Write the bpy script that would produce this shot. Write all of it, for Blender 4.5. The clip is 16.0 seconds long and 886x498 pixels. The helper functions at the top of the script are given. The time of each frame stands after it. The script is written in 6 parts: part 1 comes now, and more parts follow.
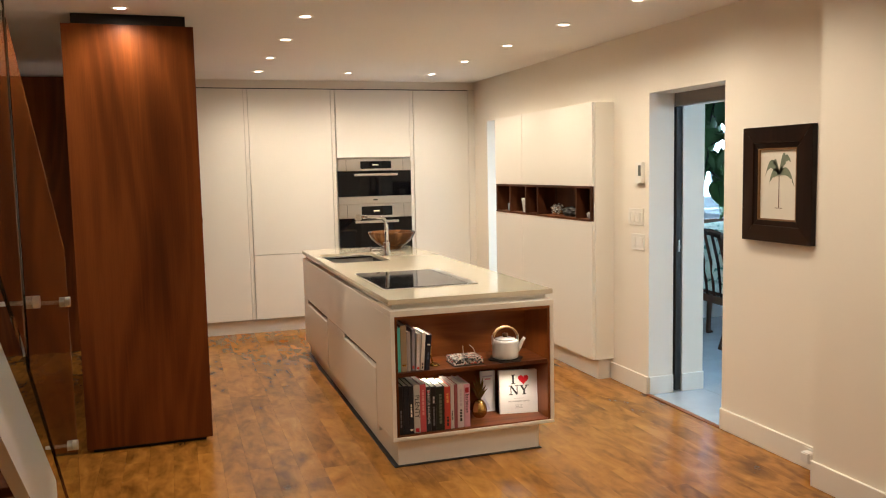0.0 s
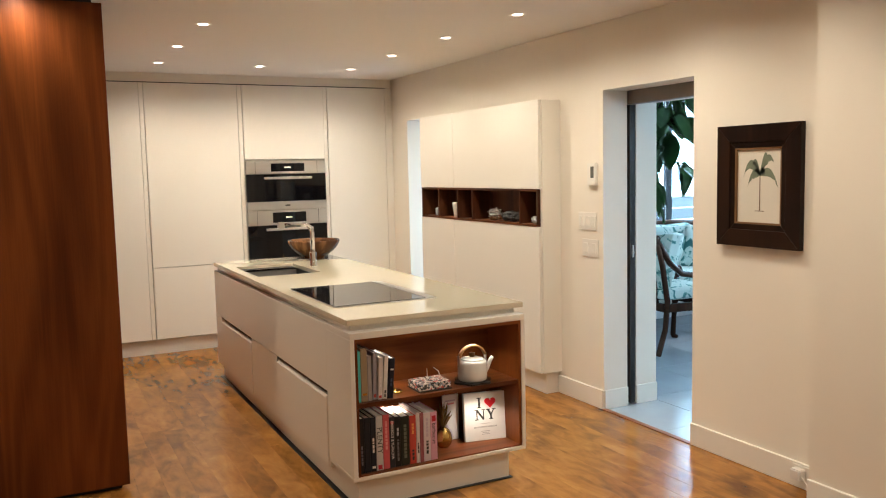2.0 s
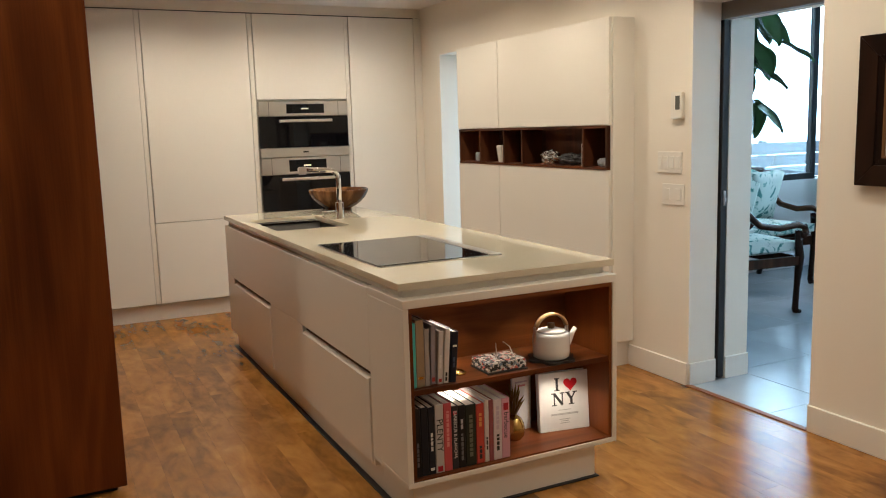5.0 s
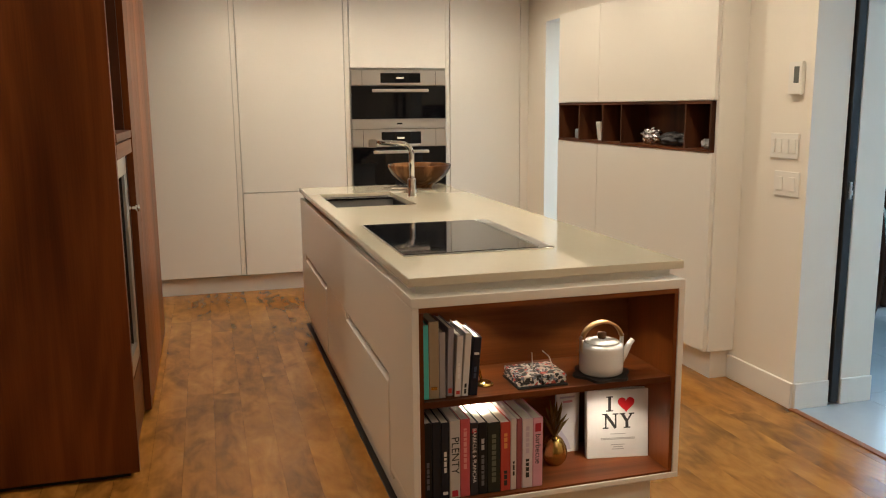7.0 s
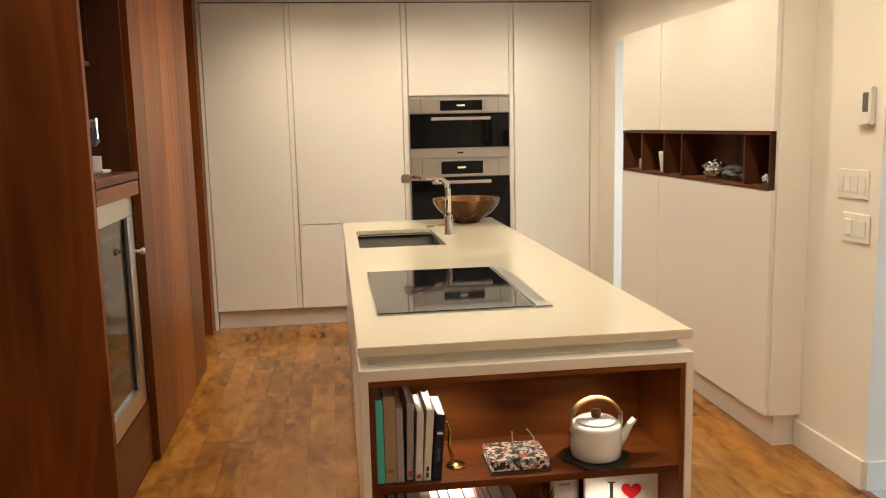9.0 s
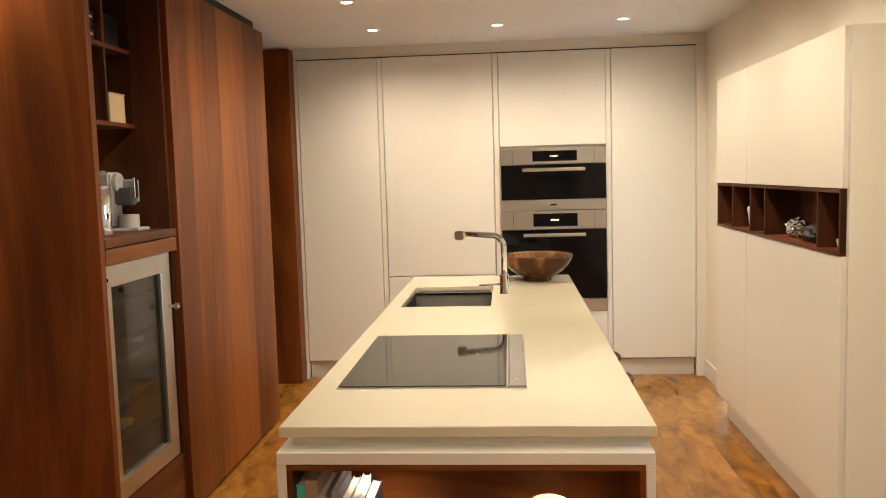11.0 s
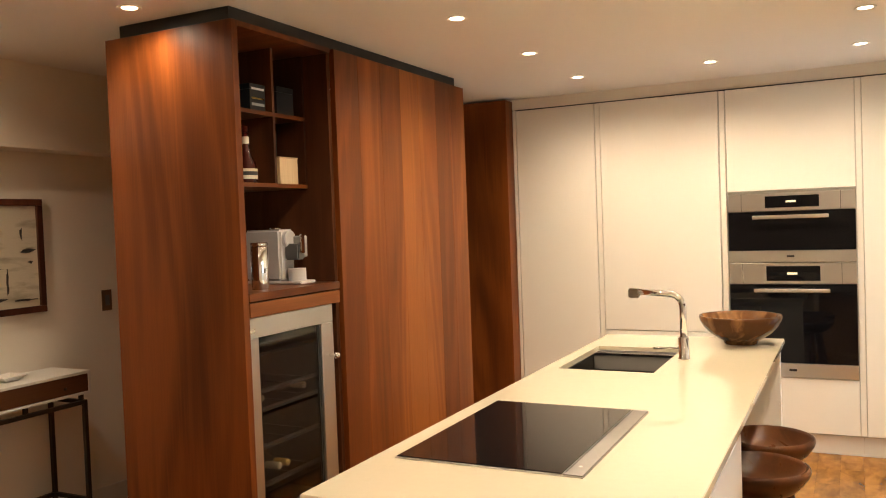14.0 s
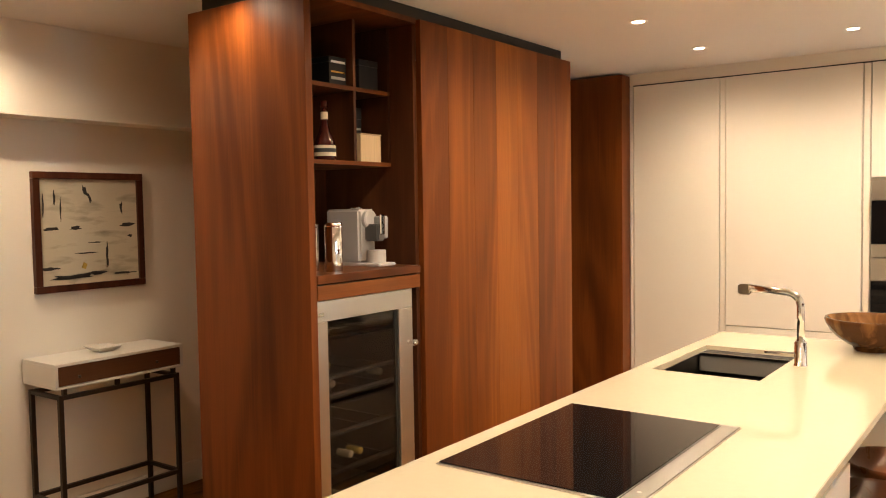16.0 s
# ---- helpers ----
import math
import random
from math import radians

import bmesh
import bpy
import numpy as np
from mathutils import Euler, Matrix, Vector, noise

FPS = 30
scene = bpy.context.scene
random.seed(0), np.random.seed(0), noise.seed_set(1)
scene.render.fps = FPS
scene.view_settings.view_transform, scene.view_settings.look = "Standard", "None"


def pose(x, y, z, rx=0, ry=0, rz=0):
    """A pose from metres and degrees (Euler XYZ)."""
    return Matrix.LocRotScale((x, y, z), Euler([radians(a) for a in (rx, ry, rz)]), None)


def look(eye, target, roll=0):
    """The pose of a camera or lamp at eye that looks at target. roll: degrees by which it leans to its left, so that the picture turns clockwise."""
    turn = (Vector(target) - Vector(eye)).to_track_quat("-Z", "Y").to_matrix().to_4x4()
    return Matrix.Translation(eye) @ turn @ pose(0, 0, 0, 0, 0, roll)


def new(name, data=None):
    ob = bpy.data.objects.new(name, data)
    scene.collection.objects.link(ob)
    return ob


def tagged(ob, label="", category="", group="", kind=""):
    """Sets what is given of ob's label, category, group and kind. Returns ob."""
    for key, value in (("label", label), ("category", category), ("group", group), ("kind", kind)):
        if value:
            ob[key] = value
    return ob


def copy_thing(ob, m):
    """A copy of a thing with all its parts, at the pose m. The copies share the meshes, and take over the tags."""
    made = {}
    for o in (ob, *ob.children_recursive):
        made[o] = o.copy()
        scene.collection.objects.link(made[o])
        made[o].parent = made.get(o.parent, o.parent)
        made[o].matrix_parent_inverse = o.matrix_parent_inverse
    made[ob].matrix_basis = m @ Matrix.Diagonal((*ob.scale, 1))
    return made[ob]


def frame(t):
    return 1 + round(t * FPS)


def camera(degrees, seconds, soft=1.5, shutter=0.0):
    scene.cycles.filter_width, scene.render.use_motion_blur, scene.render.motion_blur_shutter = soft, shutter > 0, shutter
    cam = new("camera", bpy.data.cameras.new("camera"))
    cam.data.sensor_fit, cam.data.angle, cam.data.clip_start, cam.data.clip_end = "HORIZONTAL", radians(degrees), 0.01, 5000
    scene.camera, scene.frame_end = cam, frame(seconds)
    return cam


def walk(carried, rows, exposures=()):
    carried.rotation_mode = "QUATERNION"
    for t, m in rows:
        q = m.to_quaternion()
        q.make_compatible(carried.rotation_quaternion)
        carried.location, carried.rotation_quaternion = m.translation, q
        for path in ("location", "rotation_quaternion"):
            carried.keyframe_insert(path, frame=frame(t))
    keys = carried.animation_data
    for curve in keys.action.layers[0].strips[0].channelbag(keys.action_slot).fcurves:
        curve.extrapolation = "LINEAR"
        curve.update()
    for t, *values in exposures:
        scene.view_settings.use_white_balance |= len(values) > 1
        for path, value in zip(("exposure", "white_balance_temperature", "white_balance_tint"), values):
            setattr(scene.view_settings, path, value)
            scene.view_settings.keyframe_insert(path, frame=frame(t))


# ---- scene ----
cam = camera(56.8, 16.0, soft=1.1)
PATH = [
    (0, (0.133, 0.122, 1.573), (0.752, 2.014, 1.38), -1.2),
    (0.5, (0.041, 0.275, 1.566), (0.766, 2.126, 1.346), -1.6),
    (1, (-0.062, 0.43, 1.563), (0.762, 2.237, 1.33), -1.9),
    (1.5, (-0.087, 0.581, 1.551), (0.791, 2.363, 1.319), -1.4),
    (2, (-0.088, 0.744, 1.569), (0.809, 2.522, 1.379), -1.3),
    (2.5, (-0.073, 0.907, 1.554), (0.85, 2.674, 1.398), -0.8),
    (3, (-0.096, 1.08, 1.54), (0.865, 2.825, 1.364), -1.0),
    (3.5, (-0.114, 1.228, 1.515), (0.87, 2.958, 1.317), -1.4),
    (4, (-0.072, 1.339, 1.47), (0.911, 3.063, 1.228), -1.4),
    (4.2, (-0.041, 1.389, 1.455), (0.921, 3.123, 1.194), -1.4),
    (6.5, (0.413, 1.869, 1.424), (1.073, 3.731, 1.106), -1.0),
    (7, (0.604, 1.87, 1.413), (1.146, 3.764, 1.07), -0.5),
    (7.5, (0.732, 1.886, 1.429), (1.204, 3.797, 1.075), -1.6),
    (8, (0.887, 1.997, 1.426), (1.294, 3.93, 1.116), -1.7),
    (8.5, (0.999, 2.047, 1.455), (1.349, 3.993, 1.155), -1.5),
    (9, (1.121, 2.08, 1.485), (1.379, 4.04, 1.188), -1.3),
    (9.2, (1.199, 2.103, 1.491), (1.401, 4.072, 1.208), -0.6),
    (11.3, (1.84, 2.253, 1.531), (1.614, 4.232, 1.359), -1.6),
    (11.5, (1.896, 2.263, 1.532), (1.623, 4.238, 1.366), -1.3),
    (12, (2.076, 2.294, 1.547), (1.673, 4.247, 1.394), -0.7),
    (12.5, (2.179, 2.365, 1.558), (1.642, 4.287, 1.431), -1.3),
    (13, (2.262, 2.461, 1.58), (1.611, 4.35, 1.493), -1.6),
    (13.5, (2.328, 2.51, 1.584), (1.549, 4.351, 1.514), -2.5),
    (14, (2.439, 2.545, 1.581), (1.545, 4.333, 1.516), -2.1),
    (14.5, (2.528, 2.584, 1.568), (1.549, 4.326, 1.492), -1.5),
    (15, (2.56, 2.654, 1.563), (1.487, 4.34, 1.473), -1.5),
    (15.5, (2.545, 2.768, 1.573), (1.411, 4.412, 1.482), -1.1),
    (16, (2.524, 2.876, 1.586), (1.343, 4.486, 1.48), -0.9),
]
walk(cam, [(t, look(eye, target, roll)) for t, eye, target, roll in PATH],
     [(0, -0.04, 6250, 11), (2.5, -0.11, 6050, 10), (4.0, -0.43, 6000, 10), (6.5, -0.54, 6250, 10), (8.0, -0.3, 6350, 10), (9.0, -0.17, 6500, 10), (11.5, -0.05, 6550, 10), (12.5, -0.02, 6650, 11), (13.5, 0.2, 7050, 13), (14.5, 0.08, 7350, 15), (15.0, -0.18, 7600, 17), (16.0, 0.2, 7500, 16)])


# ---- light ----
world = bpy.data.worlds.new("world")
scene.world = world
world.use_nodes = True
wn = world.node_tree.nodes
sky = wn.new("ShaderNodeTexSky")
sky.sky_type = 'NISHITA'
sky.sun_disc = False
sky.sun_elevation, sky.sun_rotation = radians(38), radians(120)
world.node_tree.links.new(sky.outputs[0], wn["Background"].inputs[0])
wn["Background"].inputs[1].default_value = 0.12
sun_data = bpy.data.lights.new("sun", 'SUN')
sun_data.energy, sun_data.angle, sun_data.color = 1.2, radians(12), (1.0, 0.96, 0.9)
sun = new("sun", sun_data)
sun.matrix_world = look((20, 10, 18), (4, 5, 0))

WARM = (1.0, 0.845, 0.64)
LAMP_W = 41.5
PUCK_W = 4.3


# ---- materials ----
def nodes_of(name):
    m = bpy.data.materials.new(name)
    m.use_nodes = True
    nt = m.node_tree
    return m, nt, nt.nodes["Principled BSDF"]


def plain(name, color, rough=0.5, metal=0.0, vary=0.06, scale=6.0, bump=0.0, bump_scale=120.0, coat=0.0, spec=0.5, trans=0.0, stretch=(1, 1, 1), rvary=0.15):
    """A paint, metal or plastic with variation at two scales and fine relief."""
    m, nt, b = nodes_of(name)
    tc = nt.nodes.new("ShaderNodeTexCoord")
    mp = nt.nodes.new("ShaderNodeMapping")
    mp.inputs["Scale"].default_value = stretch
    nt.links.new(tc.outputs["Object"], mp.inputs["Vector"])
    n1 = nt.nodes.new("ShaderNodeTexNoise")
    n1.inputs["Scale"].default_value, n1.inputs["Detail"].default_value = scale, 5
    nt.links.new(mp.outputs[0], n1.inputs["Vector"])
    ramp = nt.nodes.new("ShaderNodeMapRange")
    ramp.inputs["To Min"].default_value, ramp.inputs["To Max"].default_value = 1 - vary, 1 + vary
    nt.links.new(n1.outputs["Fac"], ramp.inputs["Value"])
    mul = nt.nodes.new("ShaderNodeVectorMath")
    mul.operation = 'SCALE'
    mul.inputs[0].default_value = color
    nt.links.new(ramp.outputs[0], mul.inputs["Scale"])
    nt.links.new(mul.outputs[0], b.inputs["Base Color"])
    rr = nt.nodes.new("ShaderNodeMapRange")
    rr.inputs["To Min"].default_value, rr.inputs["To Max"].default_value = rough * (1 - rvary), min(1, rough * (1 + rvary))
    nt.links.new(n1.outputs["Fac"], rr.inputs["Value"])
    nt.links.new(rr.outputs[0], b.inputs["Roughness"])
    b.inputs["Metallic"].default_value = metal
    b.inputs["Coat Weight"].default_value = coat
    b.inputs["Specular IOR Level"].default_value = spec
    b.inputs["Transmission Weight"].default_value = trans
    if bump:
        n2 = nt.nodes.new("ShaderNodeTexNoise")
        n2.inputs["Scale"].default_value, n2.inputs["Detail"].default_value = bump_scale, 3
        nt.links.new(mp.outputs[0], n2.inputs["Vector"])
        bp = nt.nodes.new("ShaderNodeBump")
        bp.inputs["Strength"].default_value, bp.inputs["Distance"].default_value = bump, 0.002
        nt.links.new(n2.outputs["Fac"], bp.inputs["Height"])
        nt.links.new(bp.outputs[0], b.inputs["Normal"])
    return m


def wood(name, dark, mid, light, axis=2, rough=0.4, coat=0.0, grain=1.0, per_object=0.25, rings=0.075):
    """Wood with streaks along one axis, cathedral figure and fine pores."""
    m, nt, b = nodes_of(name)
    L = nt.links.new
    tc = nt.nodes.new("ShaderNodeTexCoord")
    oi = nt.nodes.new("ShaderNodeObjectInfo")
    off = nt.nodes.new("ShaderNodeVectorMath")
    off.operation = 'SCALE'
    off.inputs[0].default_value = (7.1, 3.3, 5.7)
    L(oi.outputs["Random"], off.inputs["Scale"])
    add = nt.nodes.new("ShaderNodeVectorMath")
    L(tc.outputs["Object"], add.inputs[0])
    L(off.outputs[0], add.inputs[1])

    def noise_at(across, along, detail, dist=0.0):
        mp = nt.nodes.new("ShaderNodeMapping")
        s = [across * grain] * 3
        s[axis] = along * grain
        mp.inputs["Scale"].default_value = s
        L(add.outputs[0], mp.inputs["Vector"])
        n = nt.nodes.new("ShaderNodeTexNoise")
        n.inputs["Scale"].default_value, n.inputs["Detail"].default_value, n.inputs["Distortion"].default_value = 1.0, detail, dist
        L(mp.outputs[0], n.inputs["Vector"])
        return n
    big, streak, pore = noise_at(2.6, 0.30, 2, 1.4), noise_at(26.0, 0.55, 3, 0.8), noise_at(210.0, 5.0, 2)
    field = noise_at(2.3, 0.30, 1, 0.4)

    def calc(op, u, v, w=None):
        n = nt.nodes.new("ShaderNodeMath")
        n.operation = op
        for k, q in enumerate((u, v, w)):
            if isinstance(q, float):
                n.inputs[k].default_value = q
            elif q is not None:
                L(q, n.inputs[k])
        return n.outputs[0]
    # growth rings: contour lines of a long soft field, wide and narrow by turns
    wobble = calc('MULTIPLY_ADD', streak.outputs["Fac"], 0.05, field.outputs["Fac"])
    ring = calc('MULTIPLY_ADD', calc('SINE', calc('MULTIPLY', wobble, 85.0), 0.0), 0.5, 0.5)
    ring = calc('POWER', ring, 1.6)
    figure = calc('MULTIPLY_ADD', ring, rings, calc('MULTIPLY', big.outputs["Fac"], 0.90 - rings))
    tone = calc('MULTIPLY_ADD', streak.outputs["Fac"], 0.12, figure)
    shift = nt.nodes.new("ShaderNodeMath")
    shift.operation = 'MULTIPLY_ADD'
    L(oi.outputs["Random"], shift.inputs[0])
    shift.inputs[1].default_value = per_object
    shift.inputs[2].default_value = -per_object / 2
    tot = nt.nodes.new("ShaderNodeMath")
    L(tone, tot.inputs[0])
    L(shift.outputs[0], tot.inputs[1])
    cr = nt.nodes.new("ShaderNodeValToRGB")
    cr.color_ramp.elements[0].position, cr.color_ramp.elements[0].color = 0.34, (*dark, 1)
    cr.color_ramp.elements[1].position, cr.color_ramp.elements[1].color = 0.68, (*light, 1)
    e = cr.color_ramp.elements.new(0.5)
    e.color = (*mid, 1)
    L(tot.outputs[0], cr.inputs[0])
    pm = nt.nodes.new("ShaderNodeMapRange")
    pm.inputs["From Min"].default_value, pm.inputs["From Max"].default_value = 0.35, 0.6
    pm.inputs["To Min"].default_value, pm.inputs["To Max"].default_value = 0.91, 1.03
    L(pore.outputs["Fac"], pm.inputs["Value"])
    sc = nt.nodes.new("ShaderNodeVectorMath")
    sc.operation = 'SCALE'
    L(cr.outputs[0], sc.inputs[0])
    L(pm.outputs[0], sc.inputs["Scale"])
    L(sc.outputs[0], b.inputs["Base Color"])
    rr = nt.nodes.new("ShaderNodeMapRange")
    rr.inputs["To Min"].default_value, rr.inputs["To Max"].default_value = rough * 1.2, rough * 0.85
    L(streak.outputs["Fac"], rr.inputs["Value"])
    L(rr.outputs[0], b.inputs["Roughness"])
    b.inputs["Coat Weight"].default_value = coat
    b.inputs["Coat Roughness"].default_value = 0.15
    b.inputs["Specular IOR Level"].default_value = 0.2
    bp = nt.nodes.new("ShaderNodeBump")
    bp.inputs["Strength"].default_value, bp.inputs["Distance"].default_value = 0.12, 0.001
    L(pore.outputs["Fac"], bp.inputs["Height"])
    L(bp.outputs[0], b.inputs["Normal"])
    return m


def floor_wood():
    """Satin stained maple: soft blotches, faint grain along y, and a tone of its own for each board."""
    m, nt, b = nodes_of("honey_floor_board")
    L = nt.links.new
    tc, oi, geo = nt.nodes.new("ShaderNodeTexCoord"), nt.nodes.new("ShaderNodeObjectInfo"), nt.nodes.new("ShaderNodeNewGeometry")
    slide = nt.nodes.new("ShaderNodeMath")
    L(oi.outputs["Random"], slide.inputs[0])
    L(geo.outputs["Random Per Island"], slide.inputs[1])
    off = nt.nodes.new("ShaderNodeVectorMath")
    off.operation = 'SCALE'
    off.inputs[0].default_value = (3.1, 17.0, 5.3)
    L(slide.outputs[0], off.inputs["Scale"])
    own = nt.nodes.new("ShaderNodeVectorMath")
    L(geo.outputs["Position"], own.inputs[0])
    L(off.outputs[0], own.inputs[1])

    def tex(scale, detail, stretch, dist=0.0, source=None):
        mp = nt.nodes.new("ShaderNodeMapping")
        mp.inputs["Scale"].default_value = stretch
        L(source or geo.outputs["Position"], mp.inputs["Vector"])
        n = nt.nodes.new("ShaderNodeTexNoise")
        n.inputs["Scale"].default_value, n.inputs["Detail"].default_value, n.inputs["Distortion"].default_value = scale, detail, dist
        L(mp.outputs[0], n.inputs["Vector"])
        return n.outputs["Fac"]
    blotch = tex(4.6, 5, (1.5, 0.62, 1), 1.1, own.outputs[0])
    fig = tex(11.0, 4, (1.2, 0.62, 1), 1.2, own.outputs[0])
    grain = tex(90.0, 3, (1, 0.05, 1), 0.0, own.outputs[0])
    wide = tex(1.1, 3, (1, 1, 1), 0.4)
    def madd(a, k, c):
        n = nt.nodes.new("ShaderNodeMath")
        n.operation = 'MULTIPLY_ADD'
        L(a, n.inputs[0])
        n.inputs[1].default_value = k
        if isinstance(c, float):
            n.inputs[2].default_value = c
        else:
            L(c, n.inputs[2])
        return n.outputs[0]
    v = madd(blotch, 0.54, madd(fig, 0.24, madd(grain, 0.055, madd(wide, 0.225, madd(oi.outputs["Random"], 0.09, madd(geo.outputs["Random Per Island"], 0.07, -0.105))))))
    cr = nt.nodes.new("ShaderNodeValToRGB")
    cr.color_ramp.elements[0].position, cr.color_ramp.elements[0].color = 0.33, (0.098, 0.038, 0.0068, 1)
    cr.color_ramp.elements[1].position, cr.color_ramp.elements[1].color = 0.68, (0.47, 0.210, 0.040, 1)
    for at_, c_ in ((0.43, (0.205, 0.082, 0.0145, 1)), (0.54, (0.325, 0.139, 0.0250, 1))):
        e = cr.color_ramp.elements.new(at_)
        e.color = c_
    L(v, cr.inputs[0])
    L(cr.outputs[0], b.inputs["Base Color"])
    rr = nt.nodes.new("ShaderNodeMapRange")
    rr.inputs["To Min"].default_value, rr.inputs["To Max"].default_value = 0.22, 0.18
    L(blotch, rr.inputs["Value"])
    L(rr.outputs[0], b.inputs["Roughness"])
    b.inputs["Specular IOR Level"].default_value = 0.32
    return m


def glass(name, tint=(1, 1, 1), rough=0.0):
    m, nt, b = nodes_of(name)
    b.inputs["Base Color"].default_value = (*tint, 1)
    b.inputs["Roughness"].default_value = rough
    b.inputs["Transmission Weight"].default_value = 1.0
    b.inputs["IOR"].default_value = 1.45
    return m


def glow(name, color, strength):
    m, nt, b = nodes_of(name)
    b.inputs["Emission Color"].default_value = (*color, 1)
    b.inputs["Emission Strength"].default_value = strength
    return m


WALL = plain("wall_paint", (0.82, 0.765, 0.665), 0.6, vary=0.02, scale=2.5, bump=0.12, bump_scale=160)
CEIL = plain("ceiling_paint", (0.80, 0.77, 0.72), 0.8, vary=0.02, scale=2.0, bump=0.1, bump_scale=140)
TRIM = plain("trim_paint", (0.80, 0.77, 0.70), 0.4, vary=0.02, scale=4, bump=0.04)
LACQ = plain("satin_lacquer", (0.80, 0.762, 0.685), 0.30, vary=0.015, scale=3, bump=0.02, bump_scale=60)
# darkened copy of the lacquer: carcass colour carries the shade seen in door gaps
LACQ_IN = plain("lacquer_shaded_carcass", (0.50, 0.475, 0.42), 0.5, vary=0.02, scale=3)
QUARTZ = plain("cream_quartz", (0.67, 0.615, 0.470), 0.035, vary=0.025, scale=45, spec=0.62, coat=0.25)
# one veneer in two tones: shaded for end panels, lit for front boards
WALNUT = wood("walnut_shaded_upright", (0.044, 0.0105, 0.0024), (0.102, 0.0255, 0.0054), (0.195, 0.053, 0.0112), 2, 0.36, per_object=0.30)
WALNUT_F = wood("walnut_lit_front", (0.125, 0.032, 0.0066), (0.190, 0.053, 0.0106), (0.30, 0.094, 0.0192), 2, 0.36, per_object=0.34)
WALNUT_X = wood("walnut_along_x", (0.078, 0.021, 0.0060), (0.155, 0.045, 0.0115), (0.24, 0.077, 0.020), 0, 0.42)
WALNUT_Y = wood("walnut_along_y", (0.075, 0.021, 0.006), (0.15, 0.045, 0.012), (0.23, 0.078, 0.023), 1, 0.36)
# the same walnut darkened, with the shade of recesses put into its colour
WALNUT_DK = wood("walnut_shaded_inside", (0.045, 0.014, 0.005), (0.080, 0.025, 0.009), (0.12, 0.041, 0.015), 2, 0.5)
FLOORW = floor_wood()
BLACK = plain("black_recess", (0.012, 0.011, 0.010), 0.6, vary=0.1)
STEEL = plain("brushed_steel", (0.70, 0.685, 0.65), 0.31, 1.0, vary=0.012, scale=160, stretch=(1, 0.02, 1), rvary=0.03)
CHROME = plain("chrome", (0.78, 0.78, 0.78), 0.06, 1.0, vary=0.02)
OVENGLASS = plain("black_oven_glass", (0.004, 0.004, 0.005), 0.04, vary=0.05, spec=0.28)
HOBGLASS = plain("black_ceramic_glass", (0.008, 0.008, 0.009), 0.04, vary=0.05, spec=0.4)
BRONZE = plain("dark_bronze_metal", (0.055, 0.040, 0.030), 0.4, 0.7, vary=0.1, scale=12)
GREYMETAL = plain("grey_track_metal", (0.25, 0.235, 0.215), 0.45, 0.3, vary=0.05)
GLASS = glass("clear_glass", (0.94, 0.98, 0.96))
LAMPGLOW = glow("lamp_lens", (1.0, 0.88, 0.70), 22.0)


# ---- builders ----
ORIGIN = {}


def thing(name, at, label, category, group="", kind=""):
    """An empty at the base of a thing; its parts are given in world places."""
    e = new(name)
    e.location = at
    e.empty_display_size = 0.1
    ORIGIN[e.name] = Vector(at)
    return tagged(e, label, category, group, kind)


def smooth(me, on=True):
    for p in me.polygons:
        p.use_smooth = on


def part(name, bm, material, parent=None, label="", soft=False):
    """Links a bmesh as one mesh object under a thing or a part."""
    at = ORIGIN.get(parent.name, Vector()) if parent else Vector()
    if parent:
        bmesh.ops.translate(bm, verts=bm.verts, vec=-at)
    me = bpy.data.meshes.new(name)
    bm.to_mesh(me)
    bm.free()
    me.materials.append(material)
    smooth(me, soft)
    ob = new(name, me)
    ob.parent = parent
    ORIGIN[ob.name] = at
    return tagged(ob, label)


def solid(name, bm, material, label, category="", kind="", soft=False, group=""):
    """A top-level thing of one mesh, with its origin at its base."""
    xs = [v.co.copy() for v in bm.verts]
    lo = Vector([min(c[i] for c in xs) for i in range(3)])
    hi = Vector([max(c[i] for c in xs) for i in range(3)])
    at = Vector(((lo.x + hi.x) / 2, (lo.y + hi.y) / 2, lo.z))
    bmesh.ops.translate(bm, verts=bm.verts, vec=-at)
    me = bpy.data.meshes.new(name)
    bm.to_mesh(me)
    bm.free()
    me.materials.append(material)
    smooth(me, soft)
    ob = new(name, me)
    ob.location = at
    ORIGIN[ob.name] = at
    return tagged(ob, label, category, group, kind)


def box(x0, x1, y0, y1, z0, z1, bevel=0.0, bm=None, seg=1):
    bm = bm or bmesh.new()
    r = bmesh.ops.create_cube(bm, size=1.0)
    bmesh.ops.transform(bm, verts=r["verts"], matrix=Matrix.Translation(((x0 + x1) / 2, (y0 + y1) / 2, (z0 + z1) / 2)) @ Matrix.Diagonal((x1 - x0, y1 - y0, z1 - z0, 1)))
    if bevel:
        es = {e for v in r["verts"] for e in v.link_edges}
        bmesh.ops.bevel(bm, geom=list(es), offset=bevel, segments=seg, affect='EDGES')
    return bm


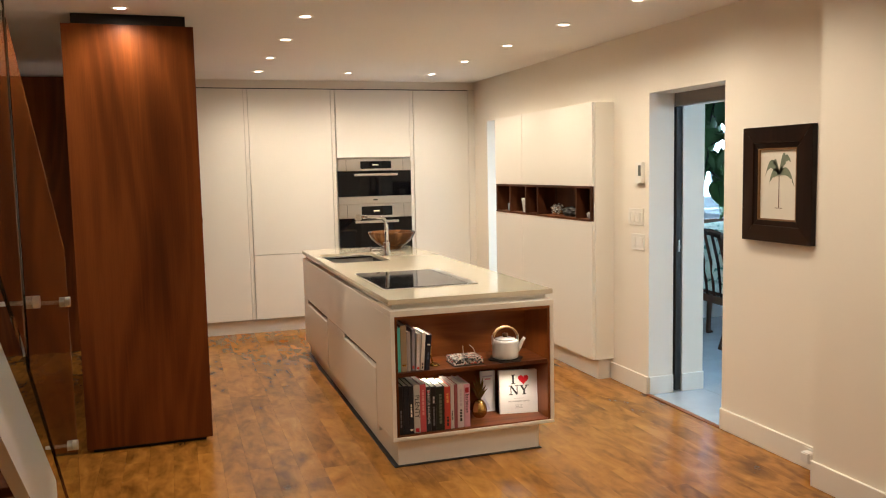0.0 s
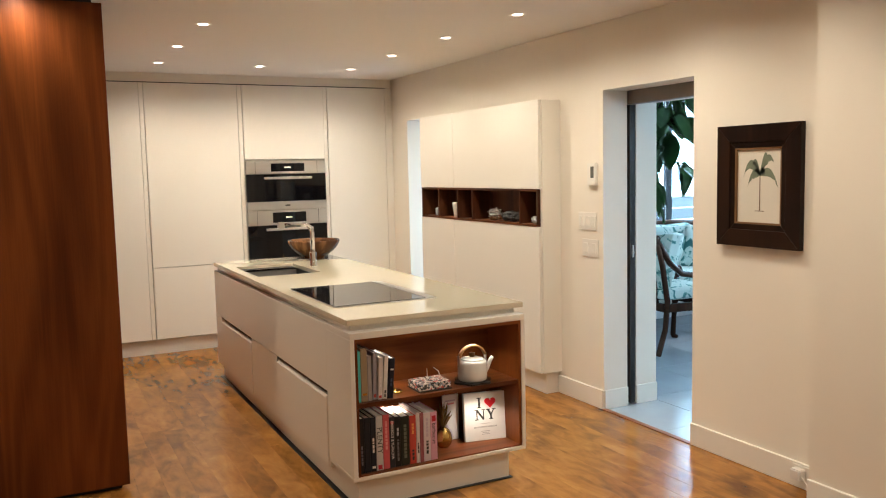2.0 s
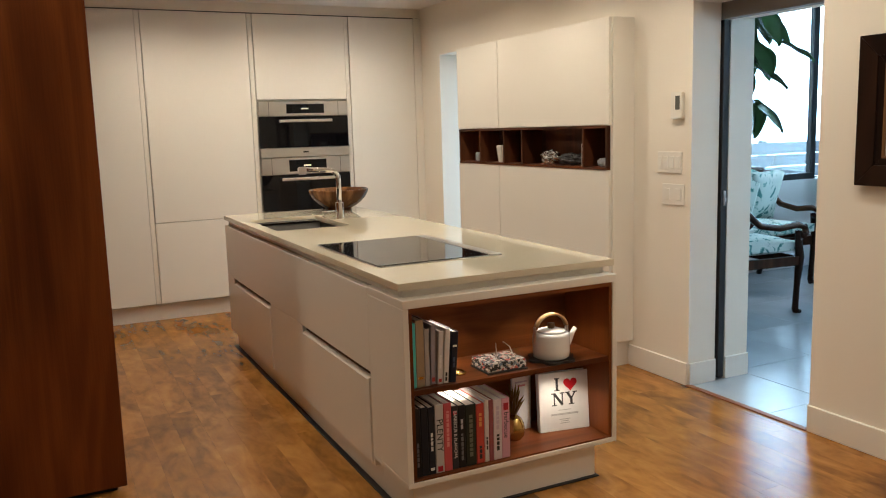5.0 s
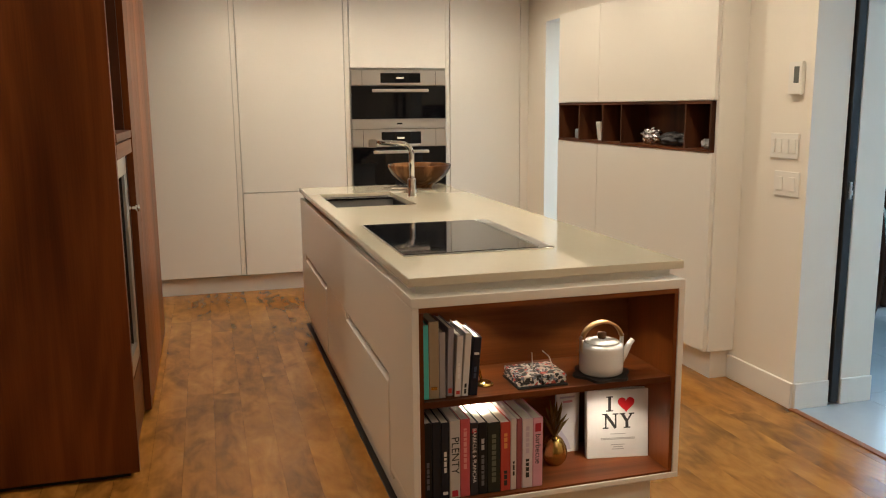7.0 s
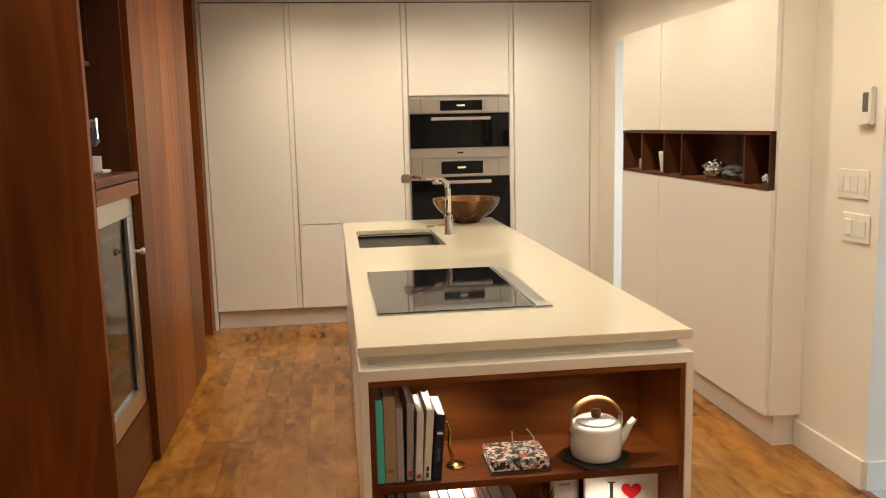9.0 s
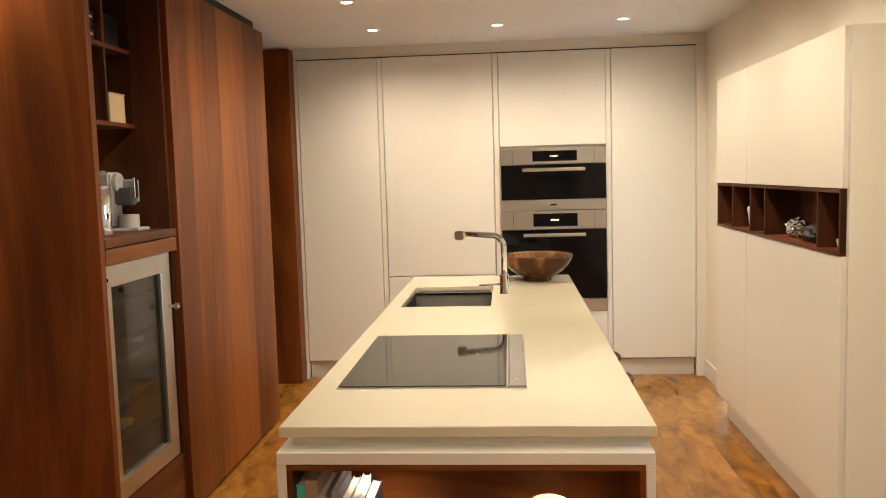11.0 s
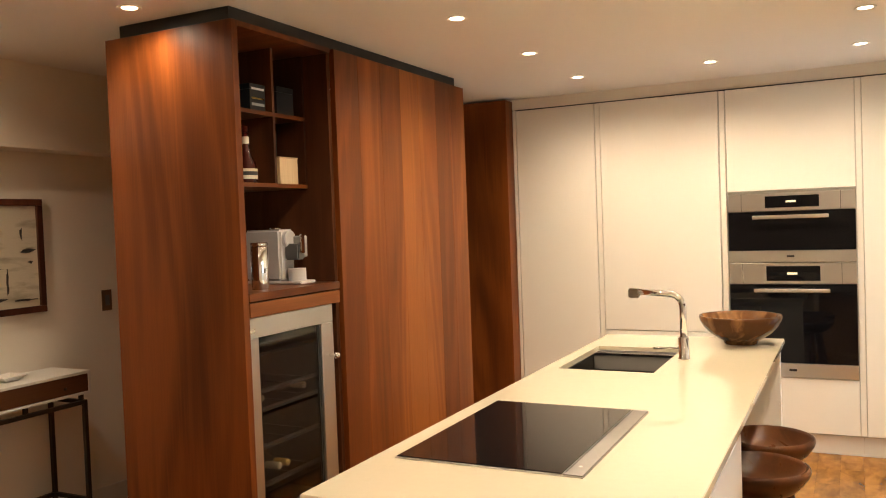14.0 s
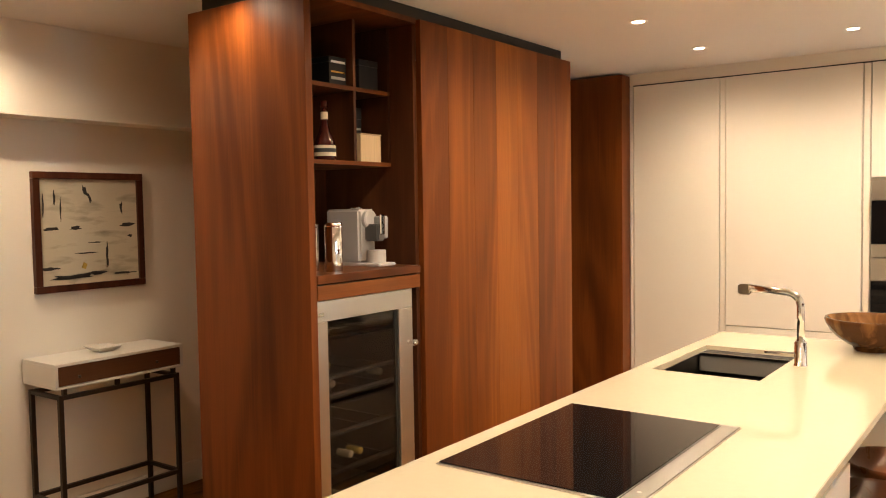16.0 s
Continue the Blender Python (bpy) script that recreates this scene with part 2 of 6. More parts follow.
def lathe(profile, at=(0, 0, 0), steps=32, bm=None):
    """Turns (radius, height) pairs round the upright axis at a place."""
    bm = bm or bmesh.new()
    rings = []
    for r, z in profile:
        if r < 1e-5:
            rings.append([bm.verts.new((at[0], at[1], at[2] + z))])
        else:
            rings.append([bm.verts.new((at[0] + r * math.cos(2 * math.pi * i / steps), at[1] + r * math.sin(2 * math.pi * i / steps), at[2] + z)) for i in range(steps)])
    for a, b in zip(rings, rings[1:]):
        for i in range(steps):
            j = (i + 1) % steps
            if len(a) == 1 and len(b) > 1:
                bm.faces.new((a[0], b[j], b[i]))
            elif len(b) == 1 and len(a) > 1:
                bm.faces.new((a[i], a[j], b[0]))
            elif len(a) > 1:
                bm.faces.new((a[i], a[j], b[j], b[i]))
    bmesh.ops.recalc_face_normals(bm, faces=bm.faces)
    return bm


def tube(points, radius, steps=12, bm=None, radii=None):
    """A round bar swept along points, with closed ends."""
    bm = bm or bmesh.new()
    pts = [Vector(p) for p in points]
    rings = []
    side = None
    for i, p in enumerate(pts):
        d = (pts[min(i + 1, len(pts) - 1)] - pts[max(i - 1, 0)]).normalized()
        if side is None:
            side = d.orthogonal().normalized()
        side = (side - d * side.dot(d)).normalized()
        up = d.cross(side)
        r = radii[i] if radii else radius
        rings.append([bm.verts.new(p + r * (side * math.cos(2 * math.pi * k / steps) + up * math.sin(2 * math.pi * k / steps))) for k in range(steps)])
    for a, b in zip(rings, rings[1:]):
        for k in range(steps):
            bm.faces.new((a[k], a[(k + 1) % steps], b[(k + 1) % steps], b[k]))
    bm.faces.new(rings[0])
    bm.faces.new(rings[-1])
    bmesh.ops.recalc_face_normals(bm, faces=bm.faces)
    return bm


def prism(outline, axis, lo, hi, bm=None):
    """A plate: an outline in the two other axes, pushed out along one axis."""
    bm = bm or bmesh.new()
    def at(u, v, w):
        return (w, u, v) if axis == 0 else (u, w, v) if axis == 1 else (u, v, w)
    a = [bm.verts.new(at(u, v, lo)) for u, v in outline]
    b = [bm.verts.new(at(u, v, hi)) for u, v in outline]
    bm.faces.new(a)
    bm.faces.new(b)
    n = len(a)
    for i in range(n):
        bm.faces.new((a[i], a[(i + 1) % n], b[(i + 1) % n], b[i]))
    bmesh.ops.recalc_face_normals(bm, faces=bm.faces)
    return bm


# ---- setting ----
TOP = 2.47
X_L, Y_N, Y_F = -1.46, -3.0, 8.9
wall_bm = bmesh.new()
for y0, y1, z0, z1 in ((3.25, 4.145, 0, TOP), (4.935, 7.3, 0, TOP), (7.91, Y_F, 0, TOP), (4.145, 4.935, 2.05, TOP), (7.3, 7.91, 2.05, TOP)):
    box(3.175, 3.367, y0, y1, z0, z1, bm=wall_bm)
part("wall_east", wall_bm, WALL, None)
tagged(bpy.data.objects["wall_east"], "cream painted wall with two door openings", "wall", kind="structure")
outer = bmesh.new()
for y0, y1, z0, z1 in ((2.0, 4.145, 0, 2.9), (4.935, 7.3, 0, 2.9), (7.91, 9.6, 0, 2.9), (4.145, 4.935, 1.98, 2.9), (7.3, 7.91, 1.98, 2.9)):
    box(3.439, 3.61, y0, y1, z0, z1, bm=outer)
part("wall_sunroom_side", outer, WALL, None)
tagged(bpy.data.objects["wall_sunroom_side"], "white painted outer leaf of the doorway wall", "wall", kind="structure")
solid("wall_pier", box(3.03, 3.367, Y_N, 3.25, 0, TOP), WALL, "cream painted wall pier beside the picture", "wall", "structure")
solid("wall_north", box(X_L, 3.367, Y_F, Y_F + 0.15, 0, TOP), WALL, "plain wall behind the tall cabinets", "wall", "structure")
solid("wall_south", box(X_L, 3.367, Y_N - 0.15, Y_N, 0, TOP), WALL, "plain cream wall closing the room", "wall", "structure")
solid("wall_west", box(X_L - 0.15, X_L, Y_N - 0.15, Y_F + 0.15, 0, TOP), WALL, "cream painted wall behind the console table", "wall", "structure")
solid("soffit", box(X_L, X_L + 0.16, Y_N, 7.7, 2.035, TOP), WALL, "cream painted soffit along the wall", "soffit", "structure")
solid("ceiling", box(X_L - 0.15, 3.43, Y_N - 0.15, Y_F + 0.15, TOP, TOP + 0.2), CEIL, "warm white painted ceiling with recessed downlights", "ceiling", "structure")
solid("bulkhead", box(0.1, 3.175, 8.283, Y_F, 2.392, TOP), WALL, "cream painted bulkhead above the tall cabinets", "bulkhead", "structure")
solid("subfloor", box(X_L, 3.367, Y_N, Y_F, -0.12, -0.02), BLACK, "dark subfloor under the boards", "floor", "structure")

def skirting(name, x0, x1, y0, y1, label="cream painted baseboard"):
    solid(name, box(x0, x1, y0, y1, 0, 0.125, 0.003), TRIM, label, "baseboard", "structure")


skirting("baseboard", 3.160, 3.175, 3.25, 4.145)
skirting("baseboard", 3.160, 3.175, 4.935, 5.43)
skirting("baseboard", 3.160, 3.175, 7.92, 8.26)
skirting("baseboard", 3.015, 3.03, Y_N, 3.25)
skirting("baseboard", 3.1755, 3.367, 4.922, 4.935)
skirting("baseboard", 3.435, 3.612, 4.922, 4.935)
skirting("baseboard", 3.1755, 3.367, 4.145, 4.158)
skirting("baseboard", X_L, X_L + 0.015, Y_N, 7.7)

# sliding door in its pocket, with its track
track = box(3.372, 3.434, 4.10, 4.94, 1.965, 2.052, 0.003)
solid("door_track", track, GREYMETAL, "grey metal sliding door track in the doorway head", "door track", "structure")
pocket_door = thing("door_1", (3.40, 5.3, 0.0), "black framed sliding door pushed into its wall pocket", "door", kind="structure")
part("door_frame", box(3.380, 3.426, 4.925, 5.68, 0.012, 1.963, 0.003), BLACK, pocket_door)
part("latch", box(3.398, 3.408, 4.918, 4.926, 0.98, 1.06, 0.001), STEEL, pocket_door)
part("latch_knob", lathe([(0, 0), (0.008, 0), (0.008, 0.02), (0, 0.02)], (3.403, 4.92, 1.0), 10), STEEL, pocket_door)
solid("threshold", box(3.155, 3.19, 4.145, 4.935, -0.005, 0.006, 0.002), WALNUT_Y, "brown wooden threshold strip in the doorway", "threshold", "structure")


# ---- tall cabinets along the back ----
def slab_door(parent, name, x0, x1, z0, z1, y=8.263, t=0.022):
    return part(name, box(x0, x1, y, y + t, z0, z1, 0.0015), LACQ, parent)


def tall_unit(x0, x1, doors, label):
    u = thing("tall_cabinet", ((x0 + x1) / 2, 8.57, 0.0), label, "cabinet", "tall cabinets")
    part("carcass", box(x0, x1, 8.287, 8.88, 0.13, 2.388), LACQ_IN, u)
    part("plinth", box(x0, x1, 8.32, 8.34, 0.0, 0.13), LACQ, u)
    for d in doors:
        slab_door(u, "door", *d)
    return u


tall_unit(0.222, 0.835, [(0.226, 0.812, 0.14, 2.383)], "cream lacquered tall cabinet with one full-height door")
tall_unit(0.8355, 1.675, [(0.856, 1.652, 0.777, 2.383), (0.856, 1.652, 0.14, 0.771)], "cream lacquered tall fridge cabinet with a split door")
oven_unit = tall_unit(1.6755, 2.485, [(1.703, 2.464, 1.712, 2.383), (1.703, 2.464, 0.14, 0.492)], "cream lacquered tall cabinet holding two ovens")
tall_unit(2.4855, 3.10, [(2.506, 3.098, 0.14, 2.383)], "cream lacquered tall cabinet with one full-height door")
for x0, x1 in ((0.198, 0.220), (3.104, 3.1745)):
    solid("filler_panel", box(x0, x1, 8.266, 8.30, 0.0, 2.39, 0.001), LACQ, "cream lacquered filler strip beside the tall cabinets", "filler panel", "structure")
# black strip added to darken the gap under the bulkhead like shade
solid("top_shadow_gap", box(0.166, 3.1745, 8.272, 8.2825, 2.3845, 2.3915), BLACK, "black strip standing in for the shade in the gap above the tall doors", "shadow gap", "structure")
for x in (0.834, 1.678, 2.485):
    solid("handle_profile", box(x - 0.017, x + 0.017, 8.272, 8.286, 0.14, 2.383, 0.002), LACQ, "recessed cream handle profile between tall doors", "handle profile", "structure")


def oven(z0, z1, label, band, foot):
    o = thing("oven", (2.083, 8.5, z0), label, "oven", "ovens")
    part("body", box(1.72, 2.45, 8.288, 8.80, z0 + 0.01, z1 - 0.01), BLACK, o)
    part("control_panel", box(1.707, 2.461, 8.248, 8.286, z1 - band, z1, 0.002), STEEL, o, "brushed steel control panel")
    part("display", box(1.935, 2.255, 8.245, 8.2475, z1 - band + 0.02, z1 - 0.02, 0.001), OVENGLASS, o, "black display window")
    part("lit_digits", box(2.06, 2.12, 8.2440, 8.2446, z1 - band * 0.55, z1 - band * 0.45), glow("display_digits", (1.0, 0.75, 0.3), 0.5), o)
    d = part("oven_door", box(1.707, 2.461, 8.250, 8.286, z0 + foot, z1 - band - 0.004, 0.002), OVENGLASS, o, "black glass oven door")
    part("handle", box(1.86, 2.31, 8.200, 8.214, z1 - band - 0.052, z1 - band - 0.028, 0.004), STEEL, d, "brushed steel bar handle")
    for x in (1.90, 2.27):
        part("handle_post", box(x - 0.008, x + 0.008, 8.212, 8.252, z1 - band - 0.047, z1 - band - 0.033), STEEL, d)
    part("foot_panel", box(1.707, 2.461, 8.248, 8.286, z0, z0 + foot - 0.003, 0.002), STEEL, o, "brushed steel lower panel")
    for x in (1.79, 2.378):
        part("panel_joint", box(x - 0.0012, x + 0.0012, 8.2465, 8.2478, z1 - band + 0.002, z1 - 0.002), BLACK, o)
    part("maker_mark", box(2.06, 2.105, 8.2465, 8.2478, z0 + foot * 0.42, z0 + foot * 0.58), BLACK, o)
    return o


oven(1.243, 1.692, "upper compact oven in black glass and brushed steel", 0.115, 0.078)
oven(0.500, 1.238, "lower full-size oven in black glass and brushed steel", 0.135, 0.09)

# ---- shallow wall unit with its walnut niche ----
wu = thing("wall_cabinet", (3.09, 6.34, 0.0), "cream lacquered shallow tall cabinet with an open walnut niche", "cabinet")
for y0, y1, z0, z1, nm in ((5.412, 6.655, 1.431, 2.03, "door"), (6.661, 7.27, 1.431, 2.03, "door"), (5.412, 6.655, 0.155, 1.172, "door"), (6.661, 7.27, 0.155, 1.172, "door")):
    part(nm, box(3.003, 3.023, y0, y1, z0, z1, 0.0015), LACQ, wu)
part("carcass_top", box(3.0235, 3.174, 5.412, 7.27, 1.432, 2.03, 0.001), LACQ, wu)
part("carcass_bottom", box(3.0235, 3.174, 5.412, 7.27, 0.155, 1.171, 0.001), LACQ, wu)
part("side_panel", box(3.0235, 3.174, 5.399, 5.4115, 0.155, 2.03, 0.001), LACQ, wu)
part("niche_end", box(3.0235, 3.174, 5.4125, 5.424, 1.1715, 1.4315), LACQ, wu)
part("side_panel", box(3.0235, 3.174, 7.258, 7.27, 1.1715, 1.4315), LACQ, wu)
part("plinth", box(3.065, 3.174, 5.435, 7.25, 0.0, 0.155), LACQ, wu)
niche = part("niche_box", box(3.0, 3.172, 5.428, 7.255, 1.174, 1.188), WALNUT_Y, wu, "dark walnut open niche")
# top, back and dividers take the darkened walnut as niche shade
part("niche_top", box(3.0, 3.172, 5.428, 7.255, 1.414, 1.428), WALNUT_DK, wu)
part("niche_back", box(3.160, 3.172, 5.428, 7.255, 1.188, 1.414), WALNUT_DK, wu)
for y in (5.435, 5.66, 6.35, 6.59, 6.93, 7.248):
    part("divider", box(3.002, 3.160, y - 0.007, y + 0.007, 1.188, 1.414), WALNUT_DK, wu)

# ---- walnut storage block ----
wb = thing("walnut_cabinet", (-0.06, 6.14, 0.0), "tall walnut storage block with an open bar niche", "cabinet")
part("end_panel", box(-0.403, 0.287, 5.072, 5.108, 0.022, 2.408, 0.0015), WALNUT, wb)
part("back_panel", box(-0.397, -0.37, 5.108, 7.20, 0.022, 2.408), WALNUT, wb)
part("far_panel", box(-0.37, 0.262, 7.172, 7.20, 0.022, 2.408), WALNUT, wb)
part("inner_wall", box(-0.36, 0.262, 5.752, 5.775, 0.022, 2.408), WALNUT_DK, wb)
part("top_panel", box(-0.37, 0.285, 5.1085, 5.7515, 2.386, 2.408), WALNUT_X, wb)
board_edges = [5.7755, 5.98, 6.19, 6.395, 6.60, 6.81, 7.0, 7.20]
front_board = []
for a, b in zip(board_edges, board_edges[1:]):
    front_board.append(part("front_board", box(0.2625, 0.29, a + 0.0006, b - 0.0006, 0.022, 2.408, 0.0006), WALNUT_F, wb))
# inner faces and dividers: shade of the bar niche coloured in by darker walnut
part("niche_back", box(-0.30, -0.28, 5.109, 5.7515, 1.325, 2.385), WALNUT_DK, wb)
part("coffee_shelf", box(-0.28, 0.29, 5.109, 5.7515, 1.290, 1.323, 0.002), WALNUT_Y, wb)
part("drawer_front", box(0.262, 0.288, 5.111, 5.750, 1.226, 1.284, 0.0015), WALNUT_Y, wb)
part("bottom_drawer", box(0.240, 0.262, 5.111, 5.750, 0.028, 0.30, 0.0015), WALNUT_Y, wb)
part("toe_kick", box(-0.37, 0.25, 5.10, 7.17, 0.0, 0.022), BLACK, wb, "black recessed toe kick")
part("top_recess", box(-0.355, 0.245, 5.11, 7.17, 2.408, TOP), BLACK, wb, "black recessed strip under the ceiling")
part("grid_floor", box(-0.28, 0.13, 5.109, 5.7515, 1.765, 1.783), WALNUT_Y, wb)
part("grid_shelf", box(-0.28, 0.13, 5.109, 5.7515, 2.082, 2.100), WALNUT_Y, wb)
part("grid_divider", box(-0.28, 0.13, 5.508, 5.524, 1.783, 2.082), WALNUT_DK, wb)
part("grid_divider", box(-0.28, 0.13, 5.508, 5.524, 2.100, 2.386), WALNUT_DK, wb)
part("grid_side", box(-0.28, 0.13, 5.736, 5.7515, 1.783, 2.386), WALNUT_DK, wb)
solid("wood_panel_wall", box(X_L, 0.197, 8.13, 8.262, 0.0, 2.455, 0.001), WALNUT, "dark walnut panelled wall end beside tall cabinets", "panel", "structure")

# wine fridge
wf = thing("wine_fridge", (0.0, 5.42, 0.30), "under-shelf wine fridge with a steel-framed glass door", "wine fridge")
part("fridge_back", box(-0.27, -0.25, 5.125, 5.735, 0.305, 1.215), BLACK, wf)
for y0, y1 in ((5.125, 5.14), (5.72, 5.735)):
    part("fridge_side", box(-0.25, 0.215, y0, y1, 0.305, 1.215), BLACK, wf)
part("fridge_floor", box(-0.25, 0.215, 5.14, 5.72, 0.305, 0.34), BLACK, wf)
part("fridge_top", box(-0.25, 0.215, 5.14, 5.72, 1.195, 1.215), BLACK, wf)
fd = part("fridge_door", prism([(5.122, 0.312), (5.722, 0.312), (5.722, 0.39), (5.122, 0.39)], 0, 0.222, 0.262), STEEL, wf, "brushed steel door frame")
for y0, y1, z0, z1 in ((5.122, 5.187, 0.391, 1.137), (5.628, 5.722, 0.391, 1.137), (5.122, 5.722, 1.138, 1.221)):
    part("door_rail", box(0.222, 0.262, y0, y1, z0, z1, 0.002), STEEL, fd)
part("door_pane", box(0.236, 0.244, 5.187, 5.628, 0.391, 1.137), glass("smoked_glass", (0.33, 0.32, 0.31)), fd, "smoked glass door pane").visible_shadow = False
part("door_seal", box(0.2445, 0.249, 5.612, 5.628, 0.391, 1.137), BLACK, fd)
part("knob", lathe([(0, 0), (0.009, 0), (0.007, 0.012), (0.007, 0.028), (0.015, 0.032), (0.016, 0.042), (0.010, 0.048), (0, 0.049)], (0, 0, 0), 16), CHROME, fd, "chrome knob", True)
kn = fd.children[-1]
kn.matrix_basis = Matrix.Translation(Vector((0.262, 5.69, 0.985)) - ORIGIN[wf.name]) @ Matrix.Rotation(radians(90), 4, 'Y')
kn.data.transform(Matrix.Translation(ORIGIN[wf.name]))
part("name_badge", box(0.2622, 0.2635, 5.135, 5.165, 1.16, 1.175, 0.0005), CHROME, fd)

# ---- island ----
isl = thing("kitchen_island", (1.60, 5.70, 0.0), "cream lacquered kitchen island with an open walnut bookcase end", "kitchen island")
bk_y0, bk_y1 = 4.19, 4.53
part("bookcase_bottom", box(1.167, 2.10, bk_y0, bk_y1, 0.151, 0.170, 0.0015), LACQ, isl)
part("bookcase_top", box(1.167, 2.10, bk_y0, bk_y1, 0.815, 0.846, 0.0015), LACQ, isl)
part("bookcase_side", box(1.167, 1.190, bk_y0, bk_y1, 0.1705, 0.8145, 0.0015), LACQ, isl)
part("bookcase_side", box(2.078, 2.10, bk_y0, bk_y1, 0.1705, 0.8145, 0.0015), LACQ, isl)
lin = part("walnut_liner", box(1.1905, 2.0775, bk_y0 + 0.004, 4.50, 0.1705, 0.1775), WALNUT_X, isl, "walnut lining of the bookcase")
part("liner_top", box(1.1905, 2.0775, bk_y0 + 0.004, 4.50, 0.799, 0.8145), WALNUT_X, isl)
part("liner_side", box(1.1905, 1.2045, bk_y0 + 0.004, 4.50, 0.178, 0.7985), WALNUT, isl)
part("liner_side", box(2.0635, 2.0775, bk_y0 + 0.004, 4.50, 0.178, 0.7985), WALNUT, isl)
part("bookcase_back", box(1.1905, 2.0775, 4.501, 4.528, 0.1705, 0.8145), WALNUT_X, isl)
part("bookcase_shelf", box(1.205, 2.063, bk_y0 + 0.008, 4.50, 0.492, 0.513, 0.001), WALNUT_X, isl)
carcass = box(1.196, 1.80, 4.535, 6.05, 0.125, 0.846)
box(1.196, 1.80, 6.05, 6.76, 0.125, 0.69, bm=carcass)
box(1.196, 1.222, 6.05, 6.76, 0.69, 0.846, bm=carcass)
box(1.678, 1.80, 6.05, 6.76, 0.69, 0.846, bm=carcass)
box(1.196, 1.80, 6.76, 7.195, 0.125, 0.846, bm=carcass)
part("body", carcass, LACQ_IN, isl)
part("side_stile", box(1.172, 1.1955, 4.5305, 4.5415, 0.116, 0.846), LACQ, isl)
part("upper_front", box(1.172, 1.1955, 4.545, 7.20, 0.500, 0.838, 0.0015), LACQ, isl)
for y0, ys, y1 in ((4.547, 5.462, 6.075), (6.081, 7.0, 7.20)):
    f = part("drawer_front", box(1.172, 1.1955, y0 + 0.007, y1, 0.116, 0.460), LACQ, isl)
    part("slot_filler", box(1.172, 1.1955, ys, y1, 0.4602, 0.4995), LACQ, f)
    part("slot_ledge", prism([(1.172, 0.4602), (1.1915, 0.4602), (1.1915, 0.4735), (1.183, 0.4735)], 1, y0 + 0.007, ys - 0.0002), LACQ, f, "chamfered cream edge of the finger slot")
    part("end_chamfer", prism([(1.168, y0 + 0.0069), (1.1955, y0 + 0.0069), (1.1955, y0), (1.181, y0)], 2, 0.116, 0.4735), LACQ, f)
    # dark strip at the back of the slot paints in its shade
    part("finger_slot", box(1.192, 1.1955, y0, ys, 0.474, 0.4995), WALNUT_DK, f, "finger slot with its shade painted in dark")
gap = bmesh.new()
for x0, x1, y0, y1 in ((1.195, 2.075, 4.25, 6.05), (1.195, 1.222, 6.05, 6.76), (1.678, 2.075, 6.05, 6.76), (1.195, 2.075, 6.76, 7.17)):
    box(x0, x1, y0, y1, 0.846, 0.8745, bm=gap)
part("shadow_gap", gap, LACQ, isl)
# thin black sheet laid on the floor as the shade along the plinth
part("base_plate", box(1.180, 2.035, 4.222, 7.19, 0.0, 0.005), BLACK, isl, "black sheet standing in for the shade round the island plinth")
part("plinth", box(1.205, 2.024, 4.238, 4.52, 0.0055, 0.151), LACQ, isl)
part("plinth", box(1.205, 1.78, 4.5205, 7.16, 0.0055, 0.125), LACQ, isl)
part("far_panel", box(1.805, 2.09, 7.14, 7.18, 0.0055, 0.8745, 0.0015), LACQ, isl)
part("knee_panel", box(1.8005, 1.812, 5.3775, 7.139, 0.02, 0.8455), LACQ, isl)
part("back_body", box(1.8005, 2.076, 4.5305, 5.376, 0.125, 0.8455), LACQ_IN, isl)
part("back_panel", box(2.0765, 2.098, 4.5305, 5.377, 0.116, 0.8455, 0.0015), LACQ, isl)
part("recess_end", box(1.8125, 2.0764, 5.3765, 5.379, 0.116, 0.8455), LACQ, isl)
part("plinth", box(1.781, 2.03, 4.5205, 5.36, 0.0055, 0.125), LACQ, isl)
# worktop round the sink hole
wt = thing("worktop", (1.64, 5.70, 0.875), "cream quartz worktop on the kitchen island", "worktop")
slab = bmesh.new()
xs_, ys_ = (1.167, 1.236, 1.664, 2.11), (4.22, 6.07, 6.74, 7.19)
top_z, low_z = 0.902, 0.875
grid = {}
for k, z in enumerate((low_z, top_z)):
    for i, x in enumerate(xs_):
        for j, y in enumerate(ys_):
            grid[i, j, k] = slab.verts.new((x, y, z))
for k in (0, 1):
    for i in range(3):
        for j in range(3):
            if (i, j) != (1, 1):
                slab.faces.new([grid[i, j, k], grid[i + 1, j, k], grid[i + 1, j + 1, k], grid[i, j + 1, k]])
for n in range(3):
    for a, b in (((n, 0), (n + 1, 0)), ((n, 3), (n + 1, 3)), ((0, n), (0, n + 1)), ((3, n), (3, n + 1))):
        slab.faces.new([grid[*a, 0], grid[*b, 0], grid[*b, 1], grid[*a, 1]])
for a, b in (((1, 1), (2, 1)), ((2, 1), (2, 2)), ((2, 2), (1, 2)), ((1, 2), (1, 1))):
    slab.faces.new([grid[*a, 0], grid[*b, 0], grid[*b, 1], grid[*a, 1]])
bmesh.ops.recalc_face_normals(slab, faces=slab.faces)
rim = [e for e in slab.edges if e.calc_face_angle(0) > 0.5]
bmesh.ops.bevel(slab, geom=rim, offset=0.002, segments=2, affect='EDGES')
part("slab", slab, QUARTZ, wt)

